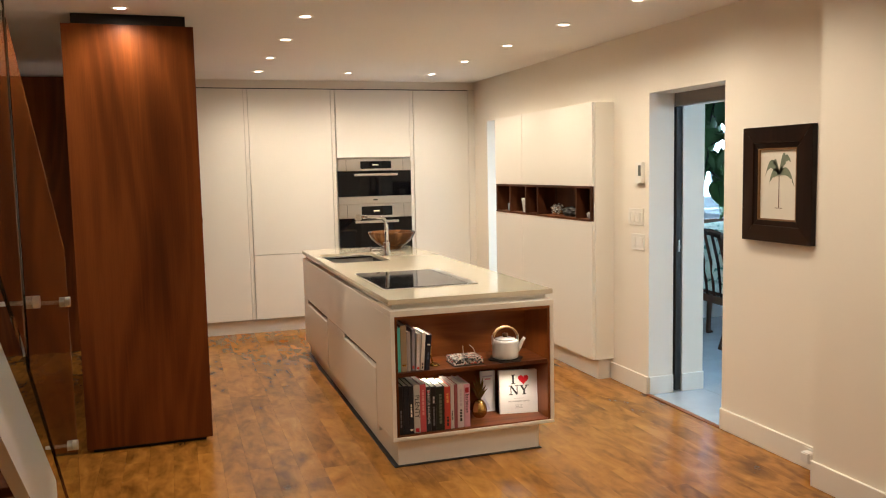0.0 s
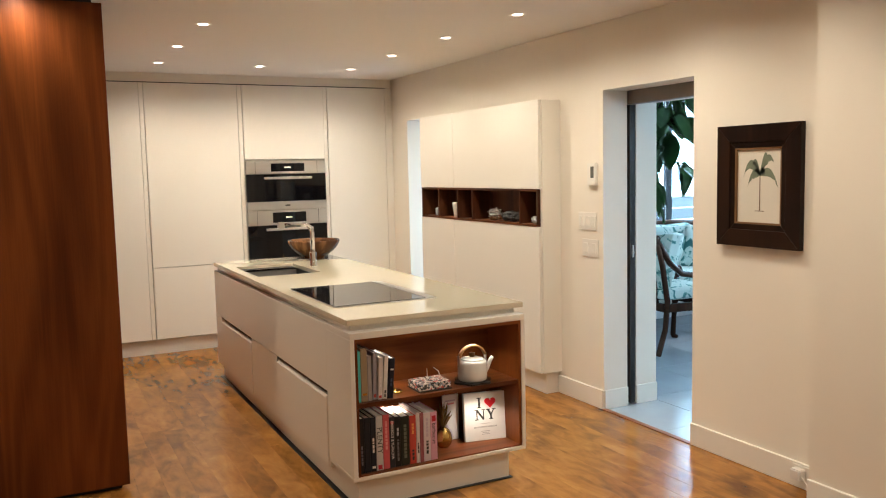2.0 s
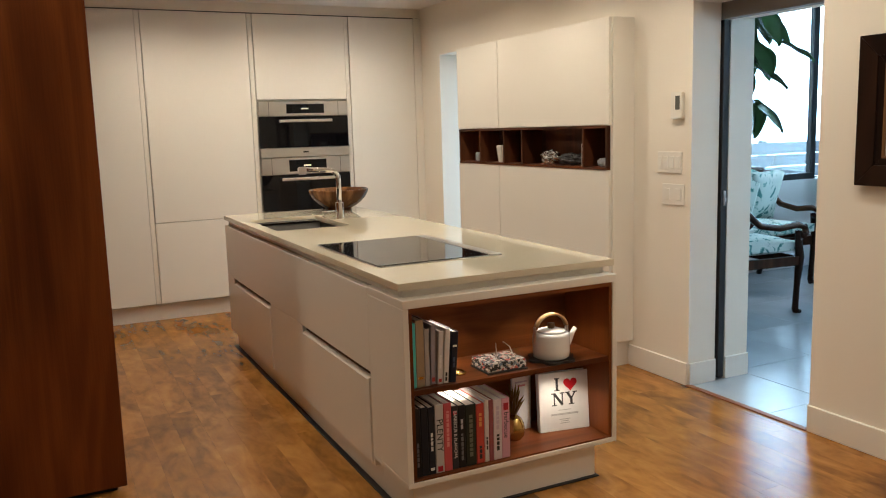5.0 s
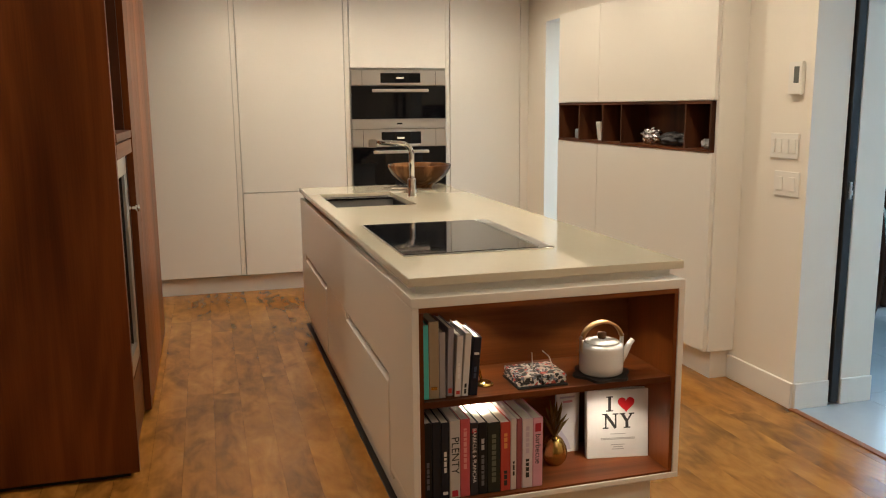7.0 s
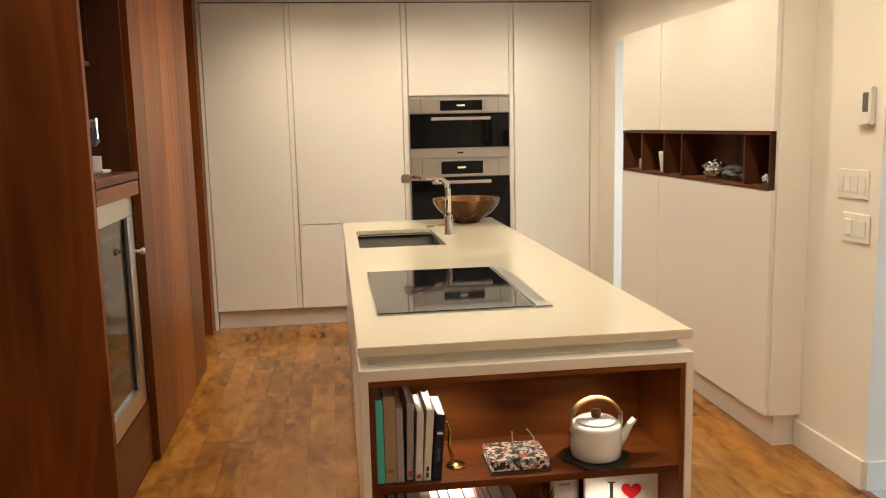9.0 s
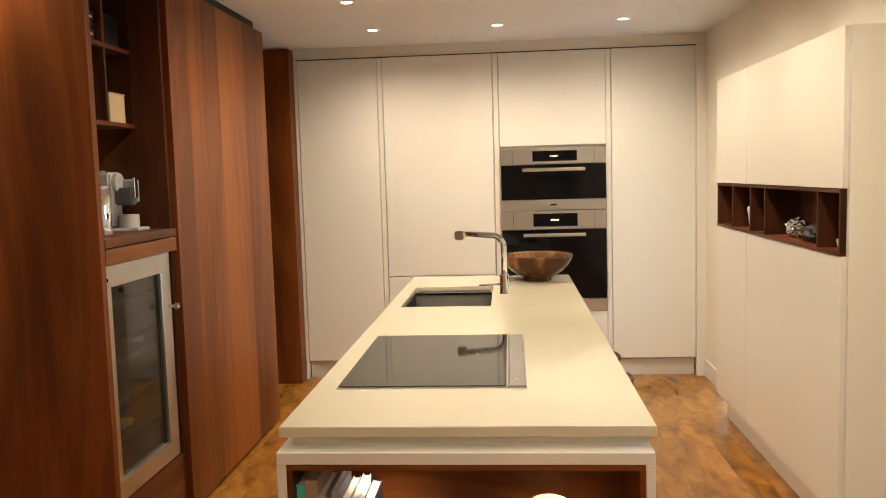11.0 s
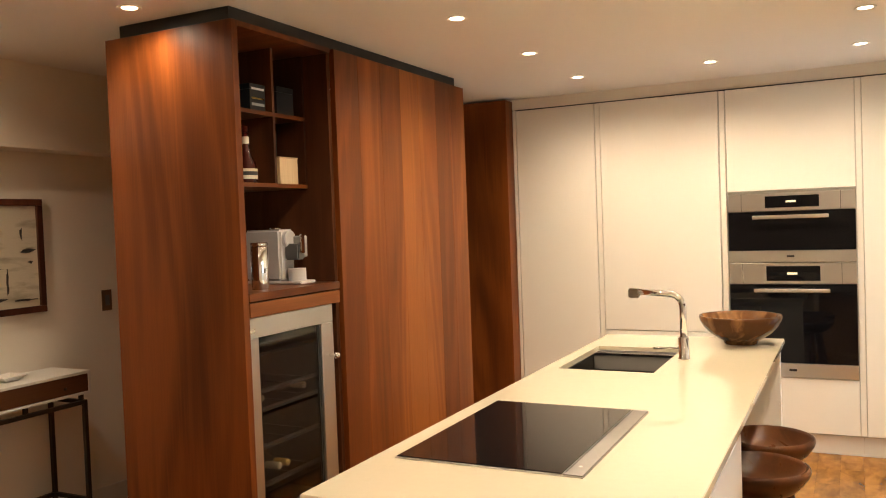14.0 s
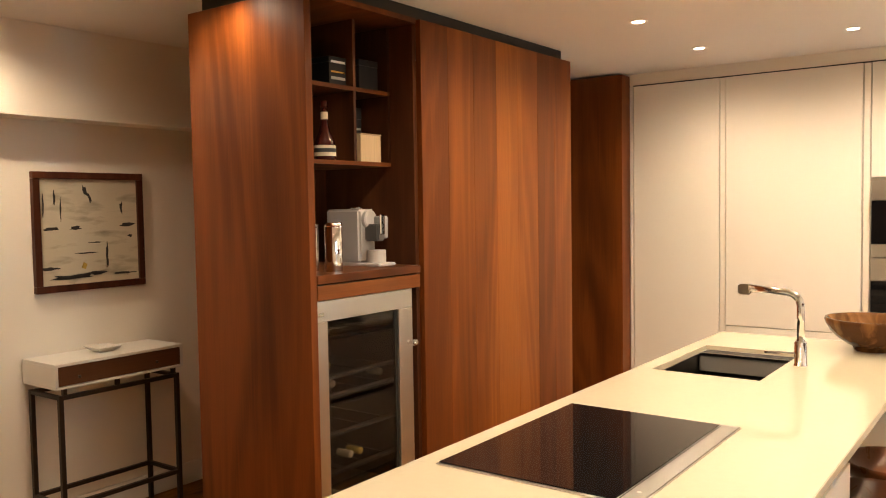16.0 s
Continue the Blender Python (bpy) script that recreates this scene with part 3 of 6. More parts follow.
# sink
sk = thing("sink", (1.45, 6.40, 0.70), "undermounted dark steel sink with a raised ledge", "sink")
SINKST = plain("sink_steel", (0.055, 0.052, 0.05), 0.35, 1.0, vary=0.06, scale=8)
basin = bmesh.new()
box(1.225, 1.240, 6.06, 6.75, 0.70, 0.874, bm=basin)
box(1.660, 1.675, 6.06, 6.75, 0.70, 0.874, bm=basin)
box(1.2405, 1.6595, 6.06, 6.074, 0.70, 0.874, bm=basin)
box(1.2405, 1.6595, 6.736, 6.75, 0.70, 0.874, bm=basin)
box(1.2405, 1.6595, 6.0745, 6.7355, 0.70, 0.712, bm=basin)
part("basin", basin, SINKST, sk)
part("ledge_tray", box(1.2415, 1.6585, 6.625, 6.734, 0.800, 0.884, 0.003), plain("ledge_steel", (0.36, 0.35, 0.33), 0.35, 0.35, vary=0.05), sk, "steel colander ledge in the sink")
part("ledge_rim", box(1.2415, 1.6585, 6.618, 6.6245, 0.872, 0.888, 0.002), CHROME, sk)
part("ledge_recess", box(1.252, 1.648, 6.640, 6.722, 0.8841, 0.8846), BLACK, sk)
part("drain", lathe([(0, 0), (0.04, 0), (0.045, 0.003), (0.045, 0.0)], (1.45, 6.3, 0.7125), 20), CHROME, sk)

# hob
hb = thing("induction_hob", (1.52, 4.97, 0.902), "black glass induction hob with a steel downdraft strip", "hob")
part("steel_rim", box(1.238, 1.803, 4.582, 5.355, 0.9022, 0.9052, 0.001), STEEL, hb)
part("glass_top", box(1.241, 1.742, 4.592, 5.352, 0.9054, 0.9082, 0.001), HOBGLASS, hb)
vent = part("vent_strip", box(1.746, 1.801, 4.585, 5.352, 0.9054, 0.9090, 0.001), plain("vent_steel", (0.34, 0.33, 0.31), 0.35, 1.0, vary=0.05, scale=20), hb, "grey steel downdraft strip")
part("vent_slot", box(1.749, 1.7515, 4.60, 5.34, 0.9091, 0.9094), BLACK, vent)
part("touch_mark", lathe([(0, 0), (0.006, 0), (0.006, 0.0006), (0, 0.0006)], (1.773, 4.66, 0.9091), 12), STEEL, vent)

# tap
tp = thing("tap", (1.728, 6.435, 0.902), "chrome kitchen tap with a long pull-out spout", "tap")
part("base", lathe([(0.0, 0), (0.027, 0), (0.027, 0.006), (0.024, 0.008), (0.024, 0.10), (0.021, 0.106), (0.0, 0.106)], (1.728, 6.435, 0.902), 24), CHROME, tp, "", True)
arc = [(1.728, 6.435, 1.0)] + [(1.728, 6.435, 1.13)] + [(1.668 + 0.06 * math.cos(a), 6.435, 1.145 + 0.062 * math.sin(a)) for a in [math.pi / 2 * k / 8 for k in range(9)]] + [(1.525, 6.435, 1.217)]
part("spout", tube(arc, 0.0155, 16), CHROME, tp, "", True)
part("spray_head", box(1.478, 1.528, 6.418, 6.452, 1.188, 1.234, 0.006, seg=2), CHROME, tp)
lev = part("lever", tube([(1.71, 6.43, 0.955), (1.66, 6.405, 0.957), (1.60, 6.38, 0.958)], 0.005, 10), CHROME, tp, "", True)


# ---- recessed lights ----
def downlight_at(x, y, power=1.0):
    d = thing("downlight", (x, y, TOP), "recessed white ceiling downlight, switched on", "downlight", "ceiling downlights")
    part("trim_ring", lathe([(0.030, -0.001), (0.042, -0.005), (0.047, -0.003), (0.047, 0.0), (0.030, 0.0), (0.030, -0.001)], (x, y, TOP), 24), TRIM, d, "", True)
    part("lens", lathe([(0.0, -0.003), (0.029, -0.002), (0.029, 0.0), (0.0, 0.0)], (x, y, TOP), 20), LAMPGLOW, d, "glowing lens")
    ld = bpy.data.lights.new("downlight_beam", 'SPOT')
    ld.energy, ld.color = LAMP_W * power, WARM
    ld.spot_size, ld.spot_blend, ld.shadow_soft_size = radians(160), 0.95, 0.03
    lo = new("downlight_beam", ld)
    lo.location = (x, y, TOP - 0.02)
    return d


# second row except (-0.088, 4.92): unseen downlights added to brighten foreground and hall
for x, y, power in ((0.91, 4.96, 1), (0.91, 5.82, 1), (0.905, 6.73, 1), (0.90, 7.62, 1), (1.708, 7.62, 1), (2.50, 7.59, 1), (2.51, 6.70, 1), (2.52, 5.80, 1), (2.535, 4.91, 1), (2.58, 4.11, 0.95),
                    (2.45, 3.27, 0.7), (2.0, 2.4, 1.7), (1.95, 0.4, 2.0), (2.3, -1.6, 0.6), (-0.088, 4.92, 0.55), (-0.98, 4.42, 1.15)):
    downlight_at(x, y, power)


# under-shelf lights of the bookcase
def puck(x, y, z, power=1.0):
    p = thing("puck_light", (x, y, z), "small under-shelf spotlight in the bookcase, switched on", "puck light", "bookcase lights")
    part("ring", lathe([(0.022, -0.004), (0.03, -0.004), (0.03, 0.0), (0.022, 0.0), (0.022, -0.004)], (x, y, z), 20), STEEL, p)
    part("lens", lathe([(0.0, -0.003), (0.021, -0.003), (0.021, 0.0), (0.0, 0.0)], (x, y, z), 16), LAMPGLOW, p)
    ld = bpy.data.lights.new("puck_beam", 'SPOT')
    ld.energy, ld.color = PUCK_W * power, WARM
    ld.spot_size, ld.spot_blend, ld.shadow_soft_size = radians(120), 0.7, 0.015
    lo = new("puck_beam", ld)
    lo.location = (x, y, z - 0.012)


for x, y, z, power in ((1.42, 4.34, 0.799, 1.1), (1.86, 4.30, 0.799, 1.05), (1.42, 4.37, 0.492, 1.0), (1.88, 4.245, 0.492, 1.15)):
    puck(x, y, z, power)

# ---- loose things: bookcase ----
def tint(name, c, rough=0.55, **k):
    return plain(name, c, rough, vary=0.08, scale=25, spec=0.25, **k)


PAPER = plain("paper_pages", (0.78, 0.74, 0.64), 0.8, vary=0.05, scale=200, stretch=(1, 1, 0.1))
BRASS = plain("aged_brass", (0.55, 0.38, 0.12), 0.25, 1.0, vary=0.12, scale=30)
INK = plain("black_ink", (0.02, 0.02, 0.02), 0.6)
WHITEINK = plain("white_ink", (0.75, 0.73, 0.70), 0.6)
ENAMEL = plain("white_enamel", (0.82, 0.82, 0.80), 0.12, vary=0.01, coat=0.3)
BEECH = wood("bent_beech", (0.30, 0.17, 0.075), (0.44, 0.27, 0.12), (0.56, 0.37, 0.19), 0, 0.35)


def lettering(text, size, material, parent, m, name="lettering", bold=0.0, squeeze=1.0):
    """Raised letters of the built-in font, turned into a mesh part; m places them within the parent."""
    cu = bpy.data.curves.new(name, 'FONT')
    cu.body, cu.size, cu.extrude, cu.offset = text, size, 0.0003, bold
    cu.align_x, cu.align_y = 'CENTER', 'CENTER'
    tmp = bpy.data.objects.new(name, cu)
    me = bpy.data.meshes.new_from_object(tmp)
    bpy.data.objects.remove(tmp)
    me.transform(Matrix.Diagonal((squeeze, 1, 1, 1)))
    me.materials.append(material)
    ob = new(name, me)
    ob.parent = parent
    ob.matrix_basis = m
    return ob


FRONT = Matrix.Rotation(radians(90), 4, 'X')
SPINE = FRONT @ Matrix.Rotation(radians(-90), 4, 'Z')


def book(x0, w, h, depth, base, color, label, y=4.222, lean=0.0, marks=(), title=None, title_mat=None, title_size=0.02, rough=0.5):
    """A standing book, spine to the front: two boards, a spine and a page block."""
    b = thing("book", (0, 0, 0), label, "book", "books in the bookcase")
    cov = tint("book_cover", [0.75 * q for q in color] if max(color) < 0.06 else color, rough)
    shell = bmesh.new()
    box(-w / 2, -w / 2 + 0.0022, 0, depth, 0, h, 0.0006, bm=shell)
    box(w / 2 - 0.0022, w / 2, 0, depth, 0, h, 0.0006, bm=shell)
    box(-w / 2 + 0.0005, w / 2 - 0.0005, -0.0012, 0.002, 0.0005, h - 0.0005, 0.001, bm=shell)
    part("cover", shell, cov, b)
    part("page_block", box(-w / 2 + 0.0024, w / 2 - 0.0024, 0.0022, depth - 0.004, 0.003, h - 0.004), PAPER, b, "cream page block")
    for z0, z1, mat_ in marks:
        if z1 - z0 < 0.13:
            part("spine_mark", box(-w * 0.3, w * 0.3, -0.0020, -0.0013, z0 * h, z1 * h), mat_, b)
            continue
        z, k = z0 * h, 0
        while z < z1 * h - 0.006:
            ln = 0.008 + 0.010 * abs(math.sin(7.3 * k + 40 * w))
            part("spine_mark", box(-w * 0.16, w * 0.16, -0.0020, -0.0013, z, min(z + ln, z1 * h)), mat_, b)
            z, k = z + ln + 0.004, k + 1
    if title:
        lettering(title, title_size, title_mat, b, Matrix.Translation((0, -0.0018, h * 0.55)) @ SPINE, "spine_title")
    b.matrix_basis = Matrix.Translation((x0 + w / 2, y, base)) @ Matrix.Rotation(radians(lean), 4, 'Y')
    return b


UP = 0.5135
x = 1.2065
for w, h, c, lab, ln, mk, dy in (
        (0.021, 0.240, (0.10, 0.52, 0.48), "tall teal hardback book standing upright", 0, (), 0.0),
        (0.032, 0.250, (0.36, 0.27, 0.17), "tall tan cloth book standing upright", 0, ((0.12, 0.16, BRASS),), 0.0),
        (0.020, 0.213, (0.36, 0.33, 0.32), "grey paperback book standing upright", 0, (), 0.0),
        (0.019, 0.222, (0.33, 0.30, 0.33), "lilac grey paperback book standing upright", 1.5, ((0.05, 0.12, tint("red_label", (0.5, 0.06, 0.05))),), 0.01),
        (0.020, 0.198, (0.66, 0.62, 0.60), "white paperback book leaning a little", 3, ((0.3, 0.55, WHITEINK), (0.04, 0.1, tint("red_label", (0.5, 0.06, 0.05)))), 0.0),
        (0.021, 0.204, (0.70, 0.67, 0.62), "white hardback book leaning a little", 4, ((0.04, 0.2, INK),), 0.0),
        (0.026, 0.190, (0.018, 0.022, 0.040), "navy blue hardback book leaning a little", 5, ((0.70, 0.74, WHITEINK), (0.30, 0.52, tint("dull_blue_mark", (0.06, 0.08, 0.13)))), -0.004)):
    book(x + (0.006 if ln else 0), w, h, 0.17, UP, c, lab, 4.222 + dy, ln, mk)
    x += w + (0.003 if ln else 0.001)

# small brass bookend behind the books
be = thing("brass_figurine", (1.438, 4.31, UP), "small aged brass figurine beside the books", "figurine")
part("foot", lathe([(0, 0), (0.03, 0), (0.03, 0.004), (0.022, 0.010), (0.008, 0.016), (0, 0.016)], (1.438, 4.305, UP), 20), BRASS, be, "", True)
part("stem", tube([(1.430, 4.31, UP + 0.01), (1.420, 4.315, UP + 0.06), (1.424, 4.32, UP + 0.10), (1.417, 4.32, UP + 0.13)], 0.005, 8), BRASS, be, "", True)


# patterned note boxes with their wire pins
def mosaic():
    m, nt, b = nodes_of("patterned_paper")
    tc = nt.nodes.new("ShaderNodeTexCoord")
    v = nt.nodes.new("ShaderNodeTexVoronoi")
    v.inputs["Scale"].default_value = 105
    nt.links.new(tc.outputs["Object"], v.inputs["Vector"])
    sep = nt.nodes.new("ShaderNodeSeparateColor")
    nt.links.new(v.outputs["Color"], sep.inputs[0])
    cr = nt.nodes.new("ShaderNodeValToRGB")
    cr.color_ramp.interpolation = 'CONSTANT'
    stops = ((0.0, (0.02, 0.02, 0.02, 1)), (0.42, (0.72, 0.68, 0.62, 1)), (0.74, (0.60, 0.10, 0.07, 1)), (0.84, (0.70, 0.50, 0.44, 1)), (0.9, (0.25, 0.30, 0.36, 1)))
    cr.color_ramp.elements[0].color = stops[0][1]
    cr.color_ramp.elements[1].position, cr.color_ramp.elements[1].color = stops[1]
    for p, c in stops[2:]:
        e = cr.color_ramp.elements.new(p)
        e.color = c
    nt.links.new(sep.outputs[0], cr.inputs[0])
    nt.links.new(cr.outputs[0], b.inputs["Base Color"])
    b.inputs["Roughness"].default_value = 0.3
    return m


PATTERN = mosaic()
tray = thing("coaster_set", (1.61, 4.32, UP), "patterned black, white and red coasters in a dark tray", "coasters")
part("tray", box(1.522, 1.698, 4.218, 4.366, UP, UP + 0.005, 0.002), INK, tray)
for x0 in (1.526, 1.613):
    for k in range(5):
        dx = 0.0015 * math.sin(3 * k + x0 * 50)
        part("coaster", box(x0 + dx, x0 + 0.080 + dx, 4.226, 4.358, UP + 0.0065 + k * 0.0068, UP + 0.0128 + k * 0.0068, 0.0015), PATTERN, tray)
for x0 in (1.606, 1.652):
    part("wire_pin", tube([(x0, 4.30, UP + 0.035), (x0 - 0.004, 4.30, UP + 0.095)] if x0 < 1.63 else [(x0 + 0.02, 4.28, UP + 0.035), (x0 + 0.012, 4.30, UP + 0.075), (x0, 4.33, UP + 0.088)], 0.002, 6), STEEL, tray)

# enamel kettle on its trivet
kx, ky = 1.848, 4.285
tv = thing("trivet", (kx, ky, UP), "dark cast iron trivet under the kettle", "trivet")
ring = bmesh.new()
pts = []
for k in range(48):
    a = 2 * math.pi * k / 48
    r = 0.092 + 0.010 * math.cos(6 * a)
    pts.append((kx + r * math.cos(a), ky + r * math.sin(a)))
part("plate", prism(pts, 2, UP, UP + 0.009, ring), INK, tv)
kt = thing("kettle", (kx, ky, UP + 0.009), "white enamel kettle with a bent wooden handle", "kettle")
kz = UP + 0.0095
part("body", lathe([(0, 0), (0.066, 0), (0.073, 0.006), (0.0745, 0.03), (0.0735, 0.088), (0.070, 0.099), (0.060, 0.103), (0, 0.104)], (kx, ky, kz), 40), ENAMEL, kt, "", True)
part("lid", lathe([(0.0, 0.1045), (0.058, 0.1045), (0.056, 0.110), (0.03, 0.116), (0, 0.117)], (kx, ky, kz), 32), ENAMEL, kt, "", True)
part("lid_knob", lathe([(0, 0.1172), (0.013, 0.1172), (0.015, 0.127), (0.015, 0.137), (0.0, 0.139)], (kx, ky, kz), 16), wood("knob_wood", (0.06, 0.03, 0.016), (0.12, 0.065, 0.032), (0.18, 0.10, 0.05), 2), kt, "small wooden lid knob", True)
part("spout", tube([(kx + 0.066, ky, kz + 0.032), (kx + 0.085, ky, kz + 0.055), (kx + 0.104, ky, kz + 0.088), (kx + 0.117, ky, kz + 0.104)], 0.014, 16, radii=[0.017, 0.0135, 0.010, 0.009]), ENAMEL, kt, "", True)
arch = [(kx - 0.074 * math.cos(a), ky, kz + 0.108 + 0.066 * math.sin(a)) for a in [math.pi * k / 16 for k in range(17)]]
hnd = bmesh.new()
ring_ = []
for px, py, pz in arch[1:-1]:
    n = Vector((px - kx, 0, pz - kz - 0.108)).normalized() * 0.0045
    ring_.append([hnd.verts.new((px + s * n.x, py + d, pz + s * n.z)) for s, d in ((-1, -0.011), (1, -0.011), (1, 0.011), (-1, 0.011))])
for a, b in zip(ring_, ring_[1:]):
    for q in range(4):
        hnd.faces.new((a[q], a[(q + 1) % 4], b[(q + 1) % 4], b[q]))
hnd.faces.new(ring_[0]), hnd.faces.new(ring_[-1])
bmesh.ops.recalc_face_normals(hnd, faces=hnd.faces)
part("handle", hnd, BEECH, kt, "bent pale wooden handle", True)
for s in (-1, 1):
    part("handle_bracket", box(kx + s * 0.0745 - 0.004, kx + s * 0.0745 + 0.004, ky - 0.009, ky + 0.009, kz + 0.075, kz + 0.13, 0.002), STEEL, kt)

LOW = 0.1780
DKRED = tint("dark_red_mark", (0.45, 0.03, 0.05))
x = 1.2065
for w, h, c, lab, mk, title, tm, ts in (
        (0.026, 0.262, (0.016, 0.016, 0.018), "tall black cookbook standing upright", ((0.15, 0.5, tint("grey_mark", (0.12, 0.12, 0.13))),), None, None, 0),
        (0.028, 0.262, (0.02, 0.022, 0.03), "tall black cookbook standing upright", (), None, None, 0),
        (0.027, 0.258, (0.02, 0.024, 0.035), "dark navy cookbook with white spine writing", ((0.35, 0.62, WHITEINK), (0.06, 0.10, WHITEINK)), None, None, 0),
        (0.034, 0.262, (0.52, 0.50, 0.48), "pale grey cookbook with a large black title", ((0.02, 0.10, DKRED),), "PLENTY", INK, 0.036),
        (0.032, 0.262, (0.55, 0.10, 0.11), "red cookbook with a pink lower spine", ((0.36, 0.88, tint("pale_red_mark", (0.70, 0.30, 0.28))),), None, None, 0),
        (0.026, 0.246, (0.045, 0.045, 0.055), "charcoal cookbook with a white title", ((0.86, 0.92, DKRED),), "BARBECUE & PLANCHA", WHITEINK, 0.0175),
        (0.029, 0.244, (0.018, 0.018, 0.02), "black cookbook with a small white emblem", ((0.62, 0.78, tint("silver_mark", (0.45, 0.45, 0.48))), (0.12, 0.55, tint("grey_mark", (0.16, 0.16, 0.17)))), None, None, 0),
        (0.044, 0.240, (0.028, 0.034, 0.026), "thick dark green cookbook with pale writing", ((0.15, 0.85, tint("olive_mark", (0.14, 0.15, 0.11))),), None, None, 0),
        (0.034, 0.236, (0.50, 0.07, 0.05), "red cookbook with a gold title", ((0.62, 0.86, tint("orange_mark", (0.70, 0.32, 0.10))), (0.08, 0.3, INK)), None, None, 0),
        (0.019, 0.246, (0.62, 0.58, 0.56), "thin white cookbook with black marks", ((0.2, 0.4, INK),), None, None, 0),
        (0.018, 0.242, (0.30, 0.09, 0.10), "thin maroon cookbook standing upright", (), None, None, 0),
        (0.036, 0.240, (0.66, 0.58, 0.60), "pale pink and white cookbook standing upright", ((0.15, 0.42, INK), (0.5, 0.9, tint("lilac_mark", (0.55, 0.45, 0.52)))), None, None, 0),
        (0.034, 0.238, (0.68, 0.36, 0.44), "pink cookbook with a black title", ((0.80, 0.92, DKRED),), "barbecue", INK, 0.028)):
    book(x, w, h, 0.20, LOW, c, lab, 4.214, 0, mk, title, tm, ts or 0.02)
    x += w + 0.0012

# brass pineapple
DKBRASS = plain("tarnished_brass", (0.16, 0.115, 0.035), 0.3, 0.9, vary=0.25, scale=40)
pa = thing("brass_pineapple", (1.716, 4.362, LOW), "aged brass pineapple ornament with dark leaves", "ornament")
fruit = bmesh.new()
prof = [(0.0, 0), (0.026, 0), (0.030, 0.004), (0.040, 0.018), (0.044, 0.040), (0.040, 0.066), (0.029, 0.088), (0.014, 0.100), (0.0, 0.103)]
lathe(prof, (1.716, 4.362, LOW), 28, fruit)
for v in fruit.verts:
    d = v.co - Vector((1.716, 4.362, LOW + 0.05))
    a = math.atan2(d.y, d.x)
    k = 1 + 0.05 * math.cos(7 * a + d.z * 120) * math.cos(7 * a - d.z * 120)
    v.co.x, v.co.y = 1.716 + d.x * k, 4.362 + d.y * k
part("fruit", fruit, BRASS, pa, "", True)
for k in range(16):
    a, tier = k * 2.4, k / 16
    rr_, hh = 0.036 * (1.1 - tier * 0.7), 0.06 + 0.085 * tier
    p0 = Vector((1.716, 4.362, LOW + 0.098))
    p1 = p0 + Vector((rr_ * 0.6 * math.cos(a), rr_ * 0.6 * math.sin(a), hh * 0.6))
    p2 = p0 + Vector((rr_ * 1.3 * math.cos(a), rr_ * 1.3 * math.sin(a), hh))
    part("leaf", tube([p0, p1, p2], 0.004, 5, radii=[0.006, 0.0075, 0.0006]), DKBRASS, pa)

# booklet and the white book with the heart
bl = thing("booklet", (1.755, 4.40, LOW), "white and lilac illustrated booklet standing upright", "book")
part("cover", box(1.752, 1.842, 4.432, 4.445, LOW, LOW + 0.238, 0.001), tint("booklet_paper", (0.70, 0.69, 0.72)), bl)
part("printed_bar", box(1.764, 1.822, 4.4310, 4.4316, LOW + 0.205, LOW + 0.212), tint("lilac_print", (0.45, 0.40, 0.52)), bl)
part("printed_bar", box(1.778, 1.814, 4.4310, 4.4316, LOW + 0.188, LOW + 0.196), tint("rose_print", (0.60, 0.25, 0.30)), bl)
part("printed_patch", prism([(1.757, LOW + 0.01), (1.812, LOW + 0.01), (1.797, LOW + 0.05), (1.772, LOW + 0.085), (1.757, LOW + 0.06)], 1, 4.4310, 4.4316), tint("lilac_print", (0.55, 0.52, 0.62)), bl)
ny = thing("book", (0, 0, 0), "white hardback book with a red heart, leaning back", "book", "books in the bookcase")
NYW, NYH = 0.222, 0.246
nb = bmesh.new()
box(-NYW / 2, NYW / 2, 0, 0.003, 0, NYH, 0.001, bm=nb)
box(-NYW / 2, NYW / 2, 0.027, 0.03, 0, NYH, 0.001, bm=nb)
box(-NYW / 2 - 0.001, -NYW / 2 + 0.003, 0.0, 0.03, 0, NYH, 0.001, bm=nb)
part("cover", nb, tint("white_cover", (0.76, 0.75, 0.73), 0.35), ny)
part("page_block", box(-NYW / 2 + 0.004, NYW / 2 - 0.004, 0.0032, 0.0268, 0.003, NYH - 0.003), PAPER, ny)


def slab_letter(strokes, name):
    """A slab-serif capital out of straight strokes (x0, z0, x1, z1, width)."""
    bm = bmesh.new()
    for k, (u0, v0, u1, v1, w_) in enumerate(strokes):
        d_ = Vector((u1 - u0, v1 - v0)).normalized()
        n_ = Vector((-d_.y, d_.x)) * w_ / 2
        prism([(u0 + n_.x, v0 + n_.y), (u1 + n_.x, v1 + n_.y), (u1 - n_.x, v1 - n_.y), (u0 - n_.x, v0 - n_.y)], 1, -0.0012 - 0.00005 * k, -0.0004, bm)
    part(name, bm, INK, ny)


T, S_ = 0.0105, 0.0042
za, zb = 0.170, 0.220
slab_letter([(-0.030, za, -0.030, zb, T), (-0.042, za, -0.018, za, S_), (-0.042, zb, -0.018, zb, S_)], "letter_i")
za, zb = 0.108, 0.158
slab_letter([(-0.044, za, -0.044, zb, 0.0055), (-0.008, za, -0.008, zb, 0.0055), (-0.044, zb, -0.008, za, T), (-0.055, za, -0.034, za, S_), (-0.057, zb, -0.040, zb, S_), (-0.019, zb, 0.002, zb, S_)], "letter_n")
